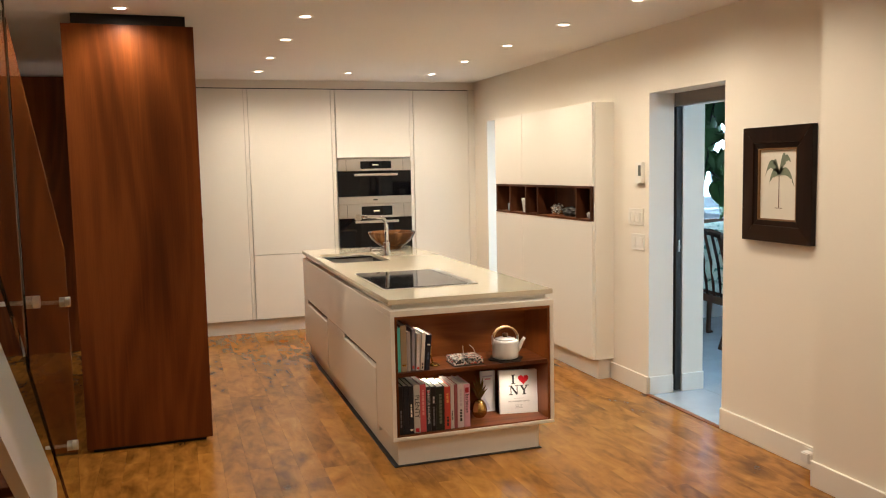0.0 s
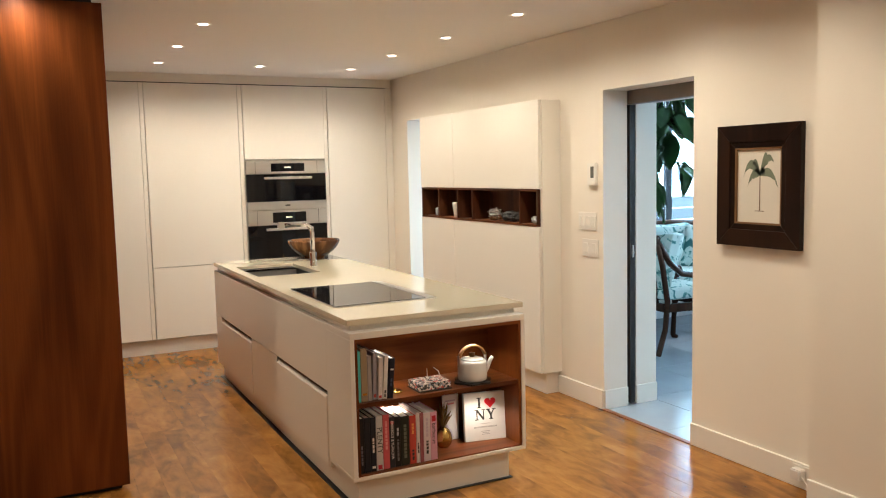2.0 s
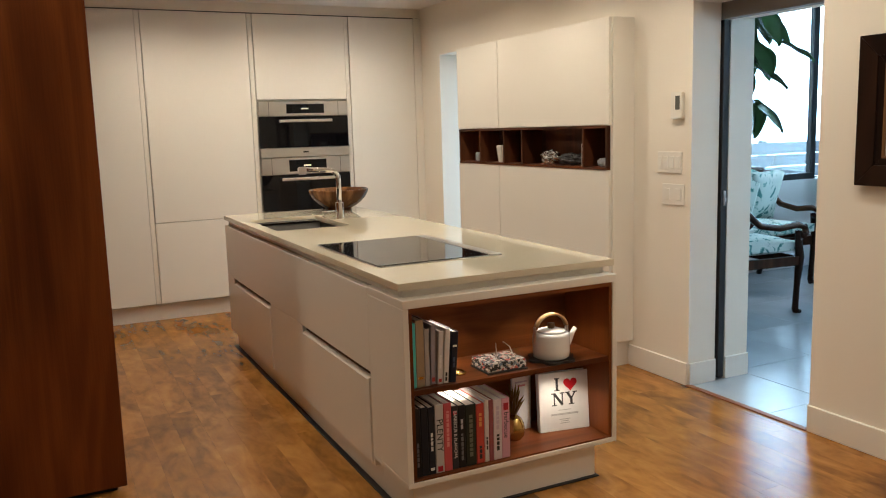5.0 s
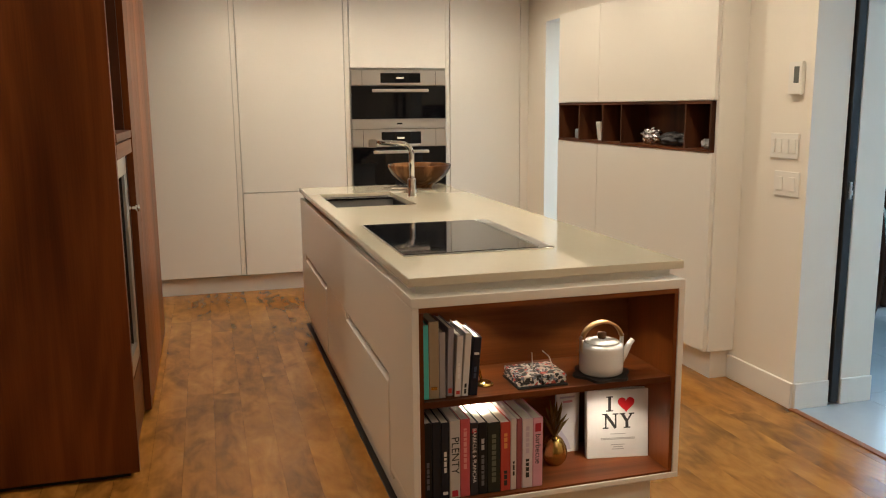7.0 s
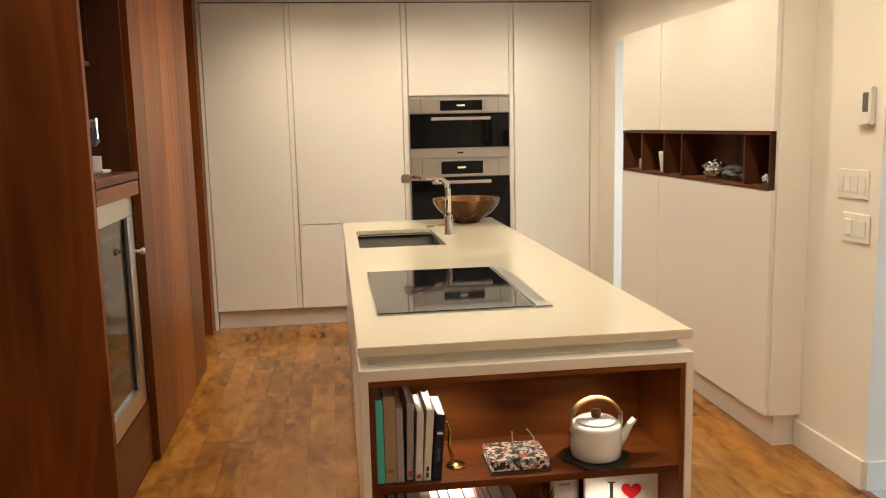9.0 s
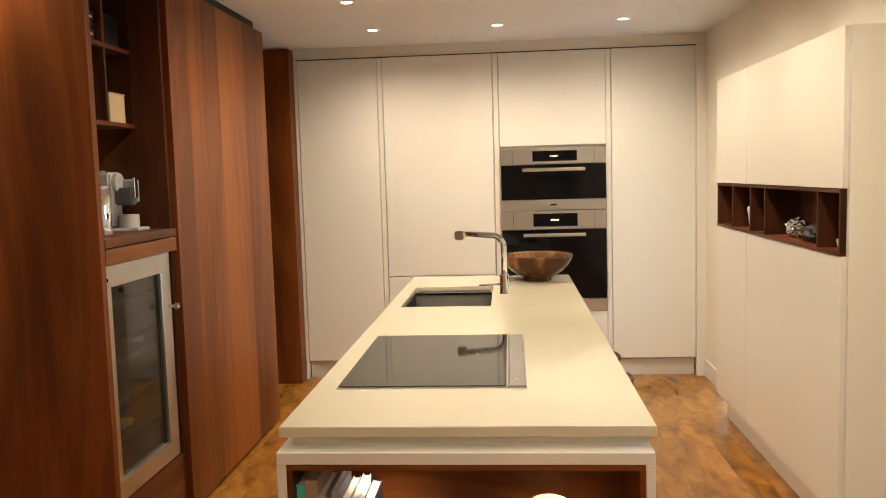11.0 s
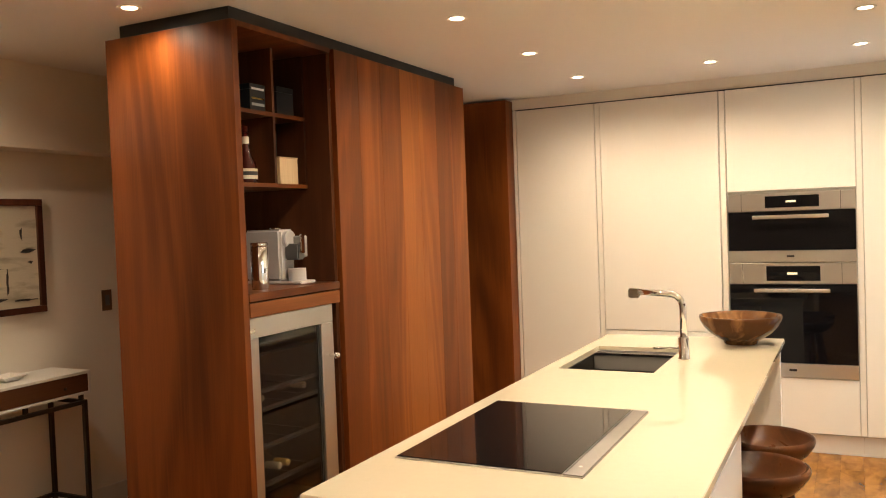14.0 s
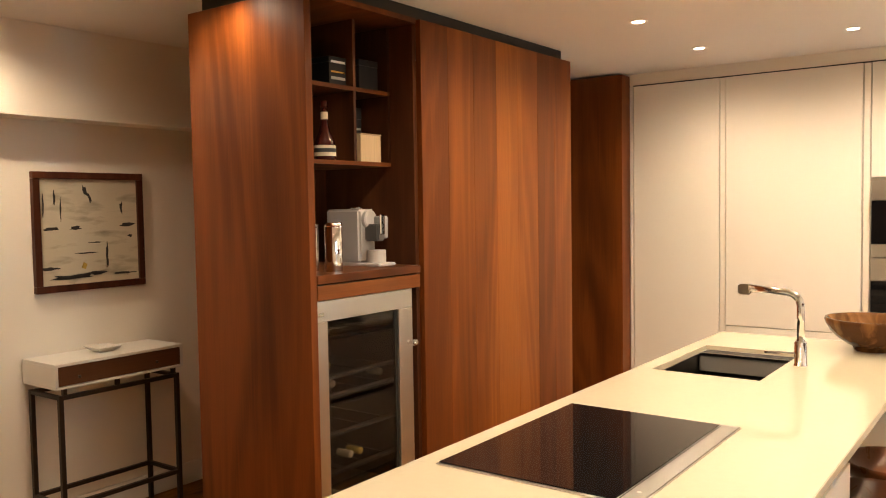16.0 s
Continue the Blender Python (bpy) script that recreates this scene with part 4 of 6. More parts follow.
slab_letter([(0.016, zb, 0.033, za + 0.022, T), (0.050, zb, 0.033, za + 0.022, 0.006), (0.033, za, 0.033, za + 0.024, T), (0.021, za, 0.045, za, S_), (0.006, zb, 0.027, zb, S_), (0.040, zb, 0.060, zb, S_)], "letter_y")
heart = []
for k in range(40):
    a = 2 * math.pi * k / 40
    hx, hz = 16 * math.sin(a) ** 3, 13 * math.cos(a) - 5 * math.cos(2 * a) - 2 * math.cos(3 * a) - math.cos(4 * a)
    heart.append((0.030 + hx * 0.0019, 0.194 + hz * 0.0019))
part("red_heart", prism(heart, 1, -0.0016, -0.0006), tint("heart_red", (0.62, 0.02, 0.03), 0.4), ny, "red heart")
GREYINK = tint("pale_grey_print", (0.40, 0.39, 0.38))
for z_, w_ in ((0.085, 0.028), (0.070, 0.062), (0.066, 0.062), (0.046, 0.024), (0.038, 0.018), (0.030, 0.022)):
    part("printed_line", box(-w_, w_, -0.0012, -0.0006, z_, z_ + 0.0025), GREYINK, ny)
ny.matrix_basis = Matrix.Translation((1.950, 4.338, LOW)) @ Matrix.Rotation(radians(-10), 4, 'Z') @ Matrix.Rotation(radians(-5), 4, 'X')

# ---- wooden bowl on the worktop ----
BOWLW = wood("acacia_bowl", (0.075, 0.028, 0.009), (0.28, 0.130, 0.046), (0.46, 0.255, 0.105), 2, 0.22, grain=1.3, rings=0.045)
bw = thing("bowl", (1.915, 6.985, 0.902), "wide turned wooden salad bowl on the worktop", "bowl")
part("shell", lathe([(0, 0.006), (0.066, 0.006), (0.070, 0.0), (0.080, 0.0), (0.083, 0.008), (0.084, 0.016), (0.112, 0.030), (0.150, 0.057), (0.180, 0.088), (0.198, 0.120), (0.204, 0.138), (0.201, 0.147), (0.193, 0.147), (0.184, 0.132), (0.168, 0.098), (0.135, 0.062), (0.08, 0.032), (0, 0.024)], (1.915, 6.985, 0.902), 56), BOWLW, bw, "", True)


# ---- stools ----
STOOLW = wood("dark_stool_wood", (0.035, 0.012, 0.0045), (0.080, 0.028, 0.010), (0.15, 0.058, 0.021), 1, 0.28, grain=0.8)
st = thing("bar_stool", (0, 0, 0), "dark turned wooden bar stool with a dished seat", "stool", "stools at the island")
part("seat", lathe([(0, -0.095), (0.085, -0.092), (0.13, -0.074), (0.162, -0.042), (0.180, -0.014), (0.186, 0.002), (0.184, 0.013), (0.174, 0.018), (0.162, 0.008), (0.13, -0.026), (0.07, -0.045), (0, -0.050)], (0, 0, 0.610), 44), STOOLW, st, "", True)
for k in range(3):
    a = radians(-60 + 120 * k)
    p0, p1 = Vector((0.065 * math.cos(a), 0.065 * math.sin(a), 0.530)), Vector((0.19 * math.cos(a), 0.19 * math.sin(a), 0.0))
    part("leg", tube([p0, p0.lerp(p1, 0.5), p1], 0.02, 14, radii=[0.026, 0.022, 0.015]), STOOLW, st, "", True)
st.matrix_basis = Matrix.Translation((2.105, 5.80, 0))
copy_thing(st, Matrix.Translation((2.105, 6.235, 0)) @ Matrix.Rotation(radians(25), 4, 'Z'))

# ---- niche of the wall cabinet ----
CERAM = plain("white_ceramic", (0.72, 0.69, 0.63), 0.25, vary=0.04, scale=20)
FOIL = plain("crumpled_silver", (0.55, 0.55, 0.54), 0.18, 1.0, vary=0.2, scale=60, bump=0.8, bump_scale=70)
NZ = 1.1885
solid("glass_jar", lathe([(0, 0), (0.035, 0), (0.04, 0.01), (0.04, 0.06), (0.036, 0.066), (0.034, 0.06), (0.034, 0.01), (0, 0.008)], (3.08, 7.06, NZ), 24), plain("grey_glass", (0.30, 0.32, 0.34), 0.1), "small grey glass jar in the walnut niche", "jar", soft=True)
solid("vase", lathe([(0, 0), (0.030, 0), (0.032, 0.01), (0.040, 0.07), (0.046, 0.112), (0.042, 0.120), (0.036, 0.11), (0.026, 0.02), (0, 0.015)], (3.07, 6.72, NZ), 8), CERAM, "small faceted white ceramic vase in the niche", "vase")
solid("ceramic_bird", lathe([(0, 0), (0.012, 0), (0.026, 0.018), (0.031, 0.038), (0.024, 0.060), (0.011, 0.074), (0, 0.078)], (3.08, 6.40, NZ), 20), CERAM, "small rounded white ceramic ornament in the niche", "ornament", soft=True)


def lump(at, size, mat_, label, category, seed, name):
    bm = bmesh.new()
    bmesh.ops.create_icosphere(bm, subdivisions=4, radius=1)
    for v in bm.verts:
        n = noise.noise(v.co * 2.2 + Vector((seed, 0, 0))) * 0.35 + noise.noise(v.co * 6 + Vector((0, seed, 0))) * 0.16
        v.co = Vector((v.co.x * size[0], v.co.y * size[1], max(v.co.z, -0.8) * size[2])) * (1 + n)
    zlow = min(v.co.z for v in bm.verts)
    bmesh.ops.translate(bm, verts=bm.verts, vec=(at[0], at[1], at[2] - zlow))
    solid(name, bm, mat_, label, category)


lump((3.08, 6.12, NZ), (0.045, 0.085, 0.045), FOIL, "crumpled silver ornament in the niche", "ornament", 3.1, "silver_ornament")
lump((3.09, 5.88, NZ), (0.05, 0.14, 0.036), plain("black_cloth", (0.015, 0.014, 0.014), 0.5, bump=0.5, bump_scale=40), "dark crumpled cloth bag in the niche", "bag", 8.7, "cloth_bag")
solid("white_card", box(3.03, 3.11, 5.70, 5.712, NZ, NZ + 0.135, 0.001), CERAM, "upright white card in the niche", "card")
lump((3.07, 5.545, NZ), (0.03, 0.045, 0.024), plain("grey_stone", (0.40, 0.41, 0.43), 0.6, vary=0.15, scale=40), "small pale grey stone in the niche", "stone", 5.2, "stone")

# ---- things in the bar niche ----
CZ = 1.3235
cm = thing("coffee_machine", (0.05, 5.638, CZ), "grey capsule coffee machine with a round dial", "coffee machine")
CMG = plain("grey_plastic", (0.46, 0.44, 0.42), 0.35, vary=0.03, scale=30)
DKG = plain("dark_plastic", (0.10, 0.10, 0.10), 0.3)
part("base_plate", box(-0.12, 0.20, 5.573, 5.693, CZ, CZ + 0.014, 0.005, seg=2), plain("pale_plastic", (0.60, 0.57, 0.54), 0.35), cm)
part("body", box(-0.12, 0.085, 5.578, 5.688, CZ + 0.0145, CZ + 0.252, 0.010, seg=3), CMG, cm)
dial = part("dial", lathe([(0, 0), (0.042, 0), (0.042, 0.018), (0.036, 0.022), (0, 0.022)], (0, 0, 0), 32), CMG, cm, "round grey dial")
dial.data.transform(Matrix.Translation(ORIGIN[cm.name]))
dial.matrix_basis = Matrix.Translation(Vector((0.085, 5.633, CZ + 0.205)) - ORIGIN[cm.name]) @ Matrix.Rotation(radians(90), 4, 'Y')
part("spout_head", box(0.087, 0.165, 5.608, 5.658, CZ + 0.11, CZ + 0.185, 0.006, seg=2), DKG, cm)
part("chrome_lever", box(0.166, 0.176, 5.618, 5.648, CZ + 0.14, CZ + 0.228, 0.003), CHROME, cm)
part("milk_cover", box(0.086, 0.166, 5.653, 5.683, CZ + 0.12, CZ + 0.22, 0.006), plain("clear_grey_plastic", (0.30, 0.30, 0.30), 0.12), cm)
part("cup_stand", lathe([(0, 0.0145), (0.042, 0.0145), (0.042, 0.07), (0.0, 0.07)], (0.135, 5.633, CZ), 28), CMG, cm)
part("lid_ring", tube([(0.02 + 0.022 * math.cos(a), 5.633 + 0.022 * math.sin(a), CZ + 0.258) for a in [2 * math.pi * k / 20 for k in range(21)]], 0.004, 8), CHROME, cm)
for x_, y_, r_, h_ in ((0.17, 5.325, 0.036, 0.20), (0.06, 5.30, 0.034, 0.195)):
    cn = thing("canister", (x_, y_, CZ), "tall polished steel canister on the bar shelf", "canister", "steel canisters")
    part("can", lathe([(0, 0), (r_, 0), (r_ + 0.001, 0.003), (r_ + 0.001, h_ - 0.02), (r_, h_ - 0.018)], (x_, y_, CZ), 32), CHROME, cn, "", True)
    part("lid", lathe([(0, h_ - 0.0175), (r_ + 0.001, h_ - 0.0175), (r_ + 0.001, h_ - 0.002), (r_ - 0.002, h_), (0, h_)], (x_, y_, CZ), 32), CHROME, cn, "", True)

BOXBLK = tint("black_card_box", (0.016, 0.016, 0.018), 0.35)
G1, G2 = 1.7835, 2.1005


def carton(x0, x1, y0, y1, z0, h, mat_, label, bands=()):
    c = thing("gift_box", ((x0 + x1) / 2, (y0 + y1) / 2, z0), label, "box", "boxes in the bar niche")
    part("carton", box(x0, x1, y0, y1, z0, z0 + h * 0.8, 0.0015), mat_, c)
    part("lid", box(x0 - 0.001, x1 + 0.001, y0 - 0.001, y1 + 0.001, z0 + h * 0.8005, z0 + h, 0.0015), mat_, c)
    for a, b, m_ in bands:
        part("printed_band", box(x1 + 0.0012, x1 + 0.0018, y0 + 0.01, y1 - 0.01, z0 + a * h, z0 + b * h), m_, c)
    return c


carton(-0.10, 0.10, 5.395, 5.50, G2, 0.12, BOXBLK, "black spirits box with a gold band", ((0.44, 0.50, BRASS), (0.78, 0.86, WHITEINK), (0.2, 0.3, GREYINK)))
carton(-0.08, 0.105, 5.575, 5.70, G2, 0.13, BOXBLK, "plain black square gift box")
carton(-0.25, -0.11, 5.54, 5.73, G2, 0.24, tint("maroon_box", (0.045, 0.016, 0.018), 0.4), "dark maroon gift box standing at the back")
carton(-0.12, -0.02, 5.60, 5.725, G1, 0.255, tint("charcoal_box", (0.022, 0.023, 0.025), 0.4), "tall charcoal gift box standing at the back", ((0.6, 0.64, GREYINK), (0.52, 0.55, GREYINK)))
wbx = thing("wooden_box", (0.05, 5.635, G1), "pale wooden box with a sliding lid", "box")
PALEW = wood("pale_poplar", (0.36, 0.24, 0.13), (0.48, 0.34, 0.20), (0.58, 0.43, 0.27), 2, 0.5)
part("carton", box(-0.03, 0.115, 5.565, 5.70, G1, G1 + 0.118, 0.0015), PALEW, wbx)
part("lid", box(-0.03, 0.118, 5.563, 5.702, G1 + 0.1185, G1 + 0.124, 0.001), PALEW, wbx)
bt = thing("liqueur_bottle", (0.06, 5.40, G1), "dark red liqueur bottle with a cream label", "bottle")
BOT = plain("dark_red_glass", (0.05, 0.008, 0.006), 0.06, coat=0.3)
part("glass_body", lathe([(0, 0), (0.042, 0), (0.045, 0.006), (0.046, 0.06), (0.040, 0.092), (0.026, 0.118), (0.017, 0.15), (0.0145, 0.19), (0.0145, 0.225), (0, 0.226)], (0.06, 5.40, G1), 28), BOT, bt, "", True)
part("label", lathe([(0.0464, 0.018), (0.0468, 0.019), (0.0468, 0.062), (0.0464, 0.063)], (0.06, 5.40, G1), 28), plain("cream_label", (0.62, 0.55, 0.42), 0.6), bt, "cream paper label")
part("label_print", lathe([(0.0470, 0.034), (0.0472, 0.035), (0.0472, 0.050), (0.0470, 0.051)], (0.06, 5.40, G1), 28), INK, bt)
part("neck_band", lathe([(0.0152, 0.172), (0.0156, 0.173), (0.0152, 0.205)], (0.06, 5.40, G1), 20), plain("cream_label", (0.62, 0.55, 0.42), 0.6), bt)
part("cap", lathe([(0.0152, 0.2255), (0.016, 0.227), (0.016, 0.25), (0, 0.251)], (0.06, 5.40, G1), 20), BOT, bt)

# wine in the fridge
RACKM = plain("black_rack_wire", (0.03, 0.03, 0.03), 0.4)
for z_ in (0.50, 0.66, 0.82, 0.90, 1.06):
    rk = part("rack", box(0.17, 0.20, 5.14, 5.72, z_ - 0.012, z_, 0.001), RACKM, wf)
    for k in range(4):
        yy = 5.18 + 0.145 * k
        part("rack_bar", tube([(-0.24, yy, z_ - 0.006), (0.17, yy, z_ - 0.006)], 0.004, 6), RACKM, wf)
GOLD = plain("gold_foil", (0.70, 0.50, 0.11), 0.4, 0.3)
PALEFOIL = plain("pale_foil", (0.62, 0.55, 0.38), 0.4, 0.3)
for yy, z_, m_ in ((5.215, 1.06, GOLD), (5.205, 0.945, GOLD), (5.275, 0.950, GOLD), (5.30, 0.82, PALEFOIL), (5.60, 0.865, PALEFOIL), (5.40, 0.57, PALEFOIL), (5.46, 0.60, GOLD), (5.34, 0.34, PALEFOIL)):
    z_ = {1.06: 1.06, 0.945: 0.90, 0.950: 0.90, 0.82: 0.82, 0.865: 0.82, 0.57: 0.50, 0.60: 0.50, 0.34: 0.3405}[z_] + 0.0385
    w_ = thing("wine_bottle", (0.0, yy, z_ - 0.038), "dark wine bottle lying in the fridge rack", "bottle", "wine bottles")
    turned = Matrix.Translation((-0.15, yy, z_)) @ Matrix.Rotation(radians(90), 4, 'Y')
    g = lathe([(0, 0), (0.036, 0.003), (0.037, 0.17), (0.03, 0.20), (0.0145, 0.235), (0.0145, 0.245)], (0, 0, 0), 20)
    bmesh.ops.transform(g, verts=g.verts, matrix=turned)
    part("glass_body", g, plain("green_bottle_glass", (0.010, 0.014, 0.008), 0.08), w_, "", True)
    g = lathe([(0.0150, 0.2455), (0.0158, 0.246), (0.0158, 0.318), (0.013, 0.320), (0, 0.320)], (0, 0, 0), 18)
    bmesh.ops.transform(g, verts=g.verts, matrix=turned)
    part("foil_cap", g, m_, w_, "foil capped neck", True)

# ---- on the walls ----
FRAMEW = wood("dark_frame_wood", (0.006, 0.003, 0.002), (0.012, 0.006, 0.004), (0.024, 0.011, 0.006), 2, 0.3)


def mitred(cy0, cy1, cz0, cz1, w, x0, x1, horizontal, at_low):
    """One bar of a picture frame in the plane of the east wall, with mitred ends."""
    if horizontal:
        z0, z1 = (cz0, cz0 + w) if at_low else (cz1 - w, cz1)
        o = [(cy0, z0), (cy1, z0), (cy1 - w, z1), (cy0 + w, z1)] if at_low else [(cy0 + w, z0), (cy1 - w, z0), (cy1, z1), (cy0, z1)]
    else:
        y0, y1 = (cy0, cy0 + w) if at_low else (cy1 - w, cy1)
        o = [(y0, cz0), (y1, cz0 + w), (y1, cz1 - w), (y0, cz1)] if at_low else [(y0, cz0 + w), (y1, cz0), (y1, cz1), (y0, cz1 - w)]
    bm = prism(o, 0, x0, x1)
    bmesh.ops.bevel(bm, geom=[e for e in bm.edges], offset=0.0015, segments=1, affect='EDGES')
    return bm


PY0, PY1, PZ0, PZ1 = 3.418, 3.938, 1.153, 1.763
pf = thing("framed_picture", (3.16, 3.68, PZ0), "framed palm tree print in a wide dark wooden frame", "picture")
for hz in (True, False):
    for lo in (True, False):
        part("frame_bar", mitred(PY0, PY1, PZ0, PZ1, 0.085, 3.140, 3.172, hz, lo), FRAMEW, pf)
        part("inner_lip", mitred(PY0 + 0.084, PY1 - 0.084, PZ0 + 0.084, PZ1 - 0.084, 0.03, 3.146, 3.170, hz, lo), FRAMEW, pf)
        part("gilt_slip", mitred(PY0 + 0.113, PY1 - 0.113, PZ0 + 0.113, PZ1 - 0.113, 0.010, 3.148, 3.168, hz, lo), plain("worn_gilt", (0.22, 0.12, 0.05), 0.4, 0.4), pf)
part("mount", box(3.160, 3.166, PY0 + 0.12, PY1 - 0.12, PZ0 + 0.12, PZ1 - 0.12), plain("cream_print_paper", (0.66, 0.62, 0.53), 0.7, vary=0.04, scale=12), pf, "cream paper print")
LEAFINK = plain("grey_green_wash", (0.16, 0.19, 0.13), 0.7, vary=0.4, scale=40)
pcy, pcz = 3.672, 1.520
part("printed_trunk", prism([(pcy - 0.003, 1.335), (pcy + 0.003, 1.335), (pcy + 0.002, pcz), (pcy - 0.002, pcz)], 0, 3.1590, 3.1598), plain("brown_wash", (0.12, 0.07, 0.04), 0.7), pf)
part("printed_ground", box(3.1590, 3.1598, pcy - 0.028, pcy + 0.03, 1.332, 1.3355), plain("brown_wash", (0.12, 0.07, 0.04), 0.7), pf)


def frond(dy, dz, droop, fat):
    top, low = [], []
    for k in range(11):
        s = k / 10
        y_ = pcy - dy * s
        z_ = pcz + dz * math.sin(s * math.pi * 0.55) - droop * s ** 3
        t_ = fat * math.sin(math.pi * min(1, 0.12 + s * 0.88))
        top.append((y_, z_ + t_ * 0.45))
        low.append((y_ + 0.004 * math.sin(k * 2.2), z_ - t_ * (0.8 + 0.25 * math.sin(k * 3.1))))
    return prism(top + low[::-1], 0, 3.1588, 3.1596)


for dy, dz, dr, ft in ((0.085, 0.105, 0.05, 0.034), (-0.105, 0.085, 0.10, 0.038), (0.112, 0.03, 0.10, 0.034), (-0.078, 0.02, 0.085, 0.036), (0.05, 0.115, 0.04, 0.030), (-0.05, 0.08, 0.04, 0.030), (0.03, 0.03, 0.02, 0.026)):
    part("printed_frond", frond(dy, dz, dr, ft), LEAFINK, pf)

th = thing("thermostat", (3.17, 5.02, 1.47), "small white wall thermostat with a grey display", "thermostat")
part("case", box(3.150, 3.174, 4.986, 5.072, 1.452, 1.595, 0.004, seg=2), TRIM, th)
part("display", box(3.1485, 3.1505, 5.000, 5.034, 1.502, 1.575, 0.001), plain("lcd_grey", (0.13, 0.135, 0.12), 0.25), th)


def switch_plate(y0, y1, z0, z1, n):
    s = thing("light_switch", (3.17, (y0 + y1) / 2, z0), "white wall switch plate with %s rocker switches" % ("four" if n == 4 else "two"), "light switch", "wall switches")
    part("plate", box(3.168, 3.1745, y0, y1, z0, z1, 0.002), TRIM, s)
    step = (y1 - y0) / n
    for k in range(n):
        part("rocker", box(3.1635, 3.1685, y0 + step * (k + 0.25), y0 + step * (k + 0.75), z0 + 0.025, z1 - 0.025, 0.0015), TRIM, s)


switch_plate(5.0, 5.19, 1.162, 1.278, 4)
switch_plate(4.98, 5.15, 0.99, 1.104, 2)
ot = thing("plug_adapter", (3.14, 3.40, 0.05), "white plug-in adapter on the baseboard outlet", "adapter")
part("outlet_plate", box(3.155, 3.1605, 3.33, 3.445, 0.045, 0.115, 0.002), TRIM, ot)
part("adapter_body", box(3.110, 3.1548, 3.365, 3.425, 0.052, 0.105, 0.006, seg=2), plain("white_plastic", (0.74, 0.72, 0.68), 0.35), ot)
part("cord", tube([(3.125, 3.365, 0.07), (3.115, 3.33, 0.05), (3.12, 3.29, 0.012), (3.14, 3.26, 0.008)], 0.004, 8), plain("white_plastic", (0.74, 0.72, 0.68), 0.35), ot)

# ---- hall side: painting, console, switch ----
WX = X_L


def smeared():
    """Cream canvas with broken black strokes in bands."""
    m, nt, b = nodes_of("abstract_canvas")
    L = nt.links.new
    tc = nt.nodes.new("ShaderNodeTexCoord")
    def tex(scale, st, detail=5, dist=1.0):
        mp = nt.nodes.new("ShaderNodeMapping")
        mp.inputs["Scale"].default_value = st
        L(tc.outputs["Object"], mp.inputs["Vector"])
        n = nt.nodes.new("ShaderNodeTexNoise")
        n.inputs["Scale"].default_value, n.inputs["Detail"].default_value, n.inputs["Distortion"].default_value = scale, detail, dist
        L(mp.outputs[0], n.inputs["Vector"])
        return n.outputs["Fac"]
    cr = nt.nodes.new("ShaderNodeValToRGB")
    cr.color_ramp.elements[0].position, cr.color_ramp.elements[0].color = 0.30, (0.33, 0.29, 0.21, 1)
    cr.color_ramp.elements[1].position, cr.color_ramp.elements[1].color = 0.48, (0.56, 0.50, 0.38, 1)
    L(tex(6, (1, 0.7, 3.0), 6, 0.25), cr.inputs[0])
    L(cr.outputs[0], b.inputs["Base Color"])
    b.inputs["Roughness"].default_value = 0.55
    bp = nt.nodes.new("ShaderNodeBump")
    bp.inputs["Strength"].default_value, bp.inputs["Distance"].default_value = 0.5, 0.003
    L(tex(40, (1, 1, 3)), bp.inputs["Height"])
    L(bp.outputs[0], b.inputs["Normal"])
    return m


AY0, AY1, AZ0, AZ1 = 4.912, 5.513, 1.183, 1.783
pt = thing("painting", (WX, 5.21, AZ0), "abstract cream and black painting in a dark frame", "painting")
RUST = wood("mahogany_frame", (0.035, 0.012, 0.007), (0.07, 0.022, 0.012), (0.11, 0.036, 0.018), 2, 0.35)
for y0, y1, z0, z1 in ((AY0, AY1, AZ0, AZ0 + 0.034), (AY0, AY1, AZ1 - 0.034, AZ1), (AY0, AY0 + 0.034, AZ0 + 0.0345, AZ1 - 0.0345), (AY1 - 0.034, AY1, AZ0 + 0.0345, AZ1 - 0.0345)):
    part("frame_bar", box(WX + 0.003, WX + 0.034, y0, y1, z0, z1, 0.002), RUST, pt)
part("canvas", box(WX + 0.004, WX + 0.020, AY0 + 0.0345, AY1 - 0.0345, AZ0 + 0.0345, AZ1 - 0.0345), smeared(), pt, "cream abstract canvas")
rs = random.Random(11)
STROKE = plain("black_paint_stroke", (0.025, 0.022, 0.018), 0.45, vary=0.3, scale=60)
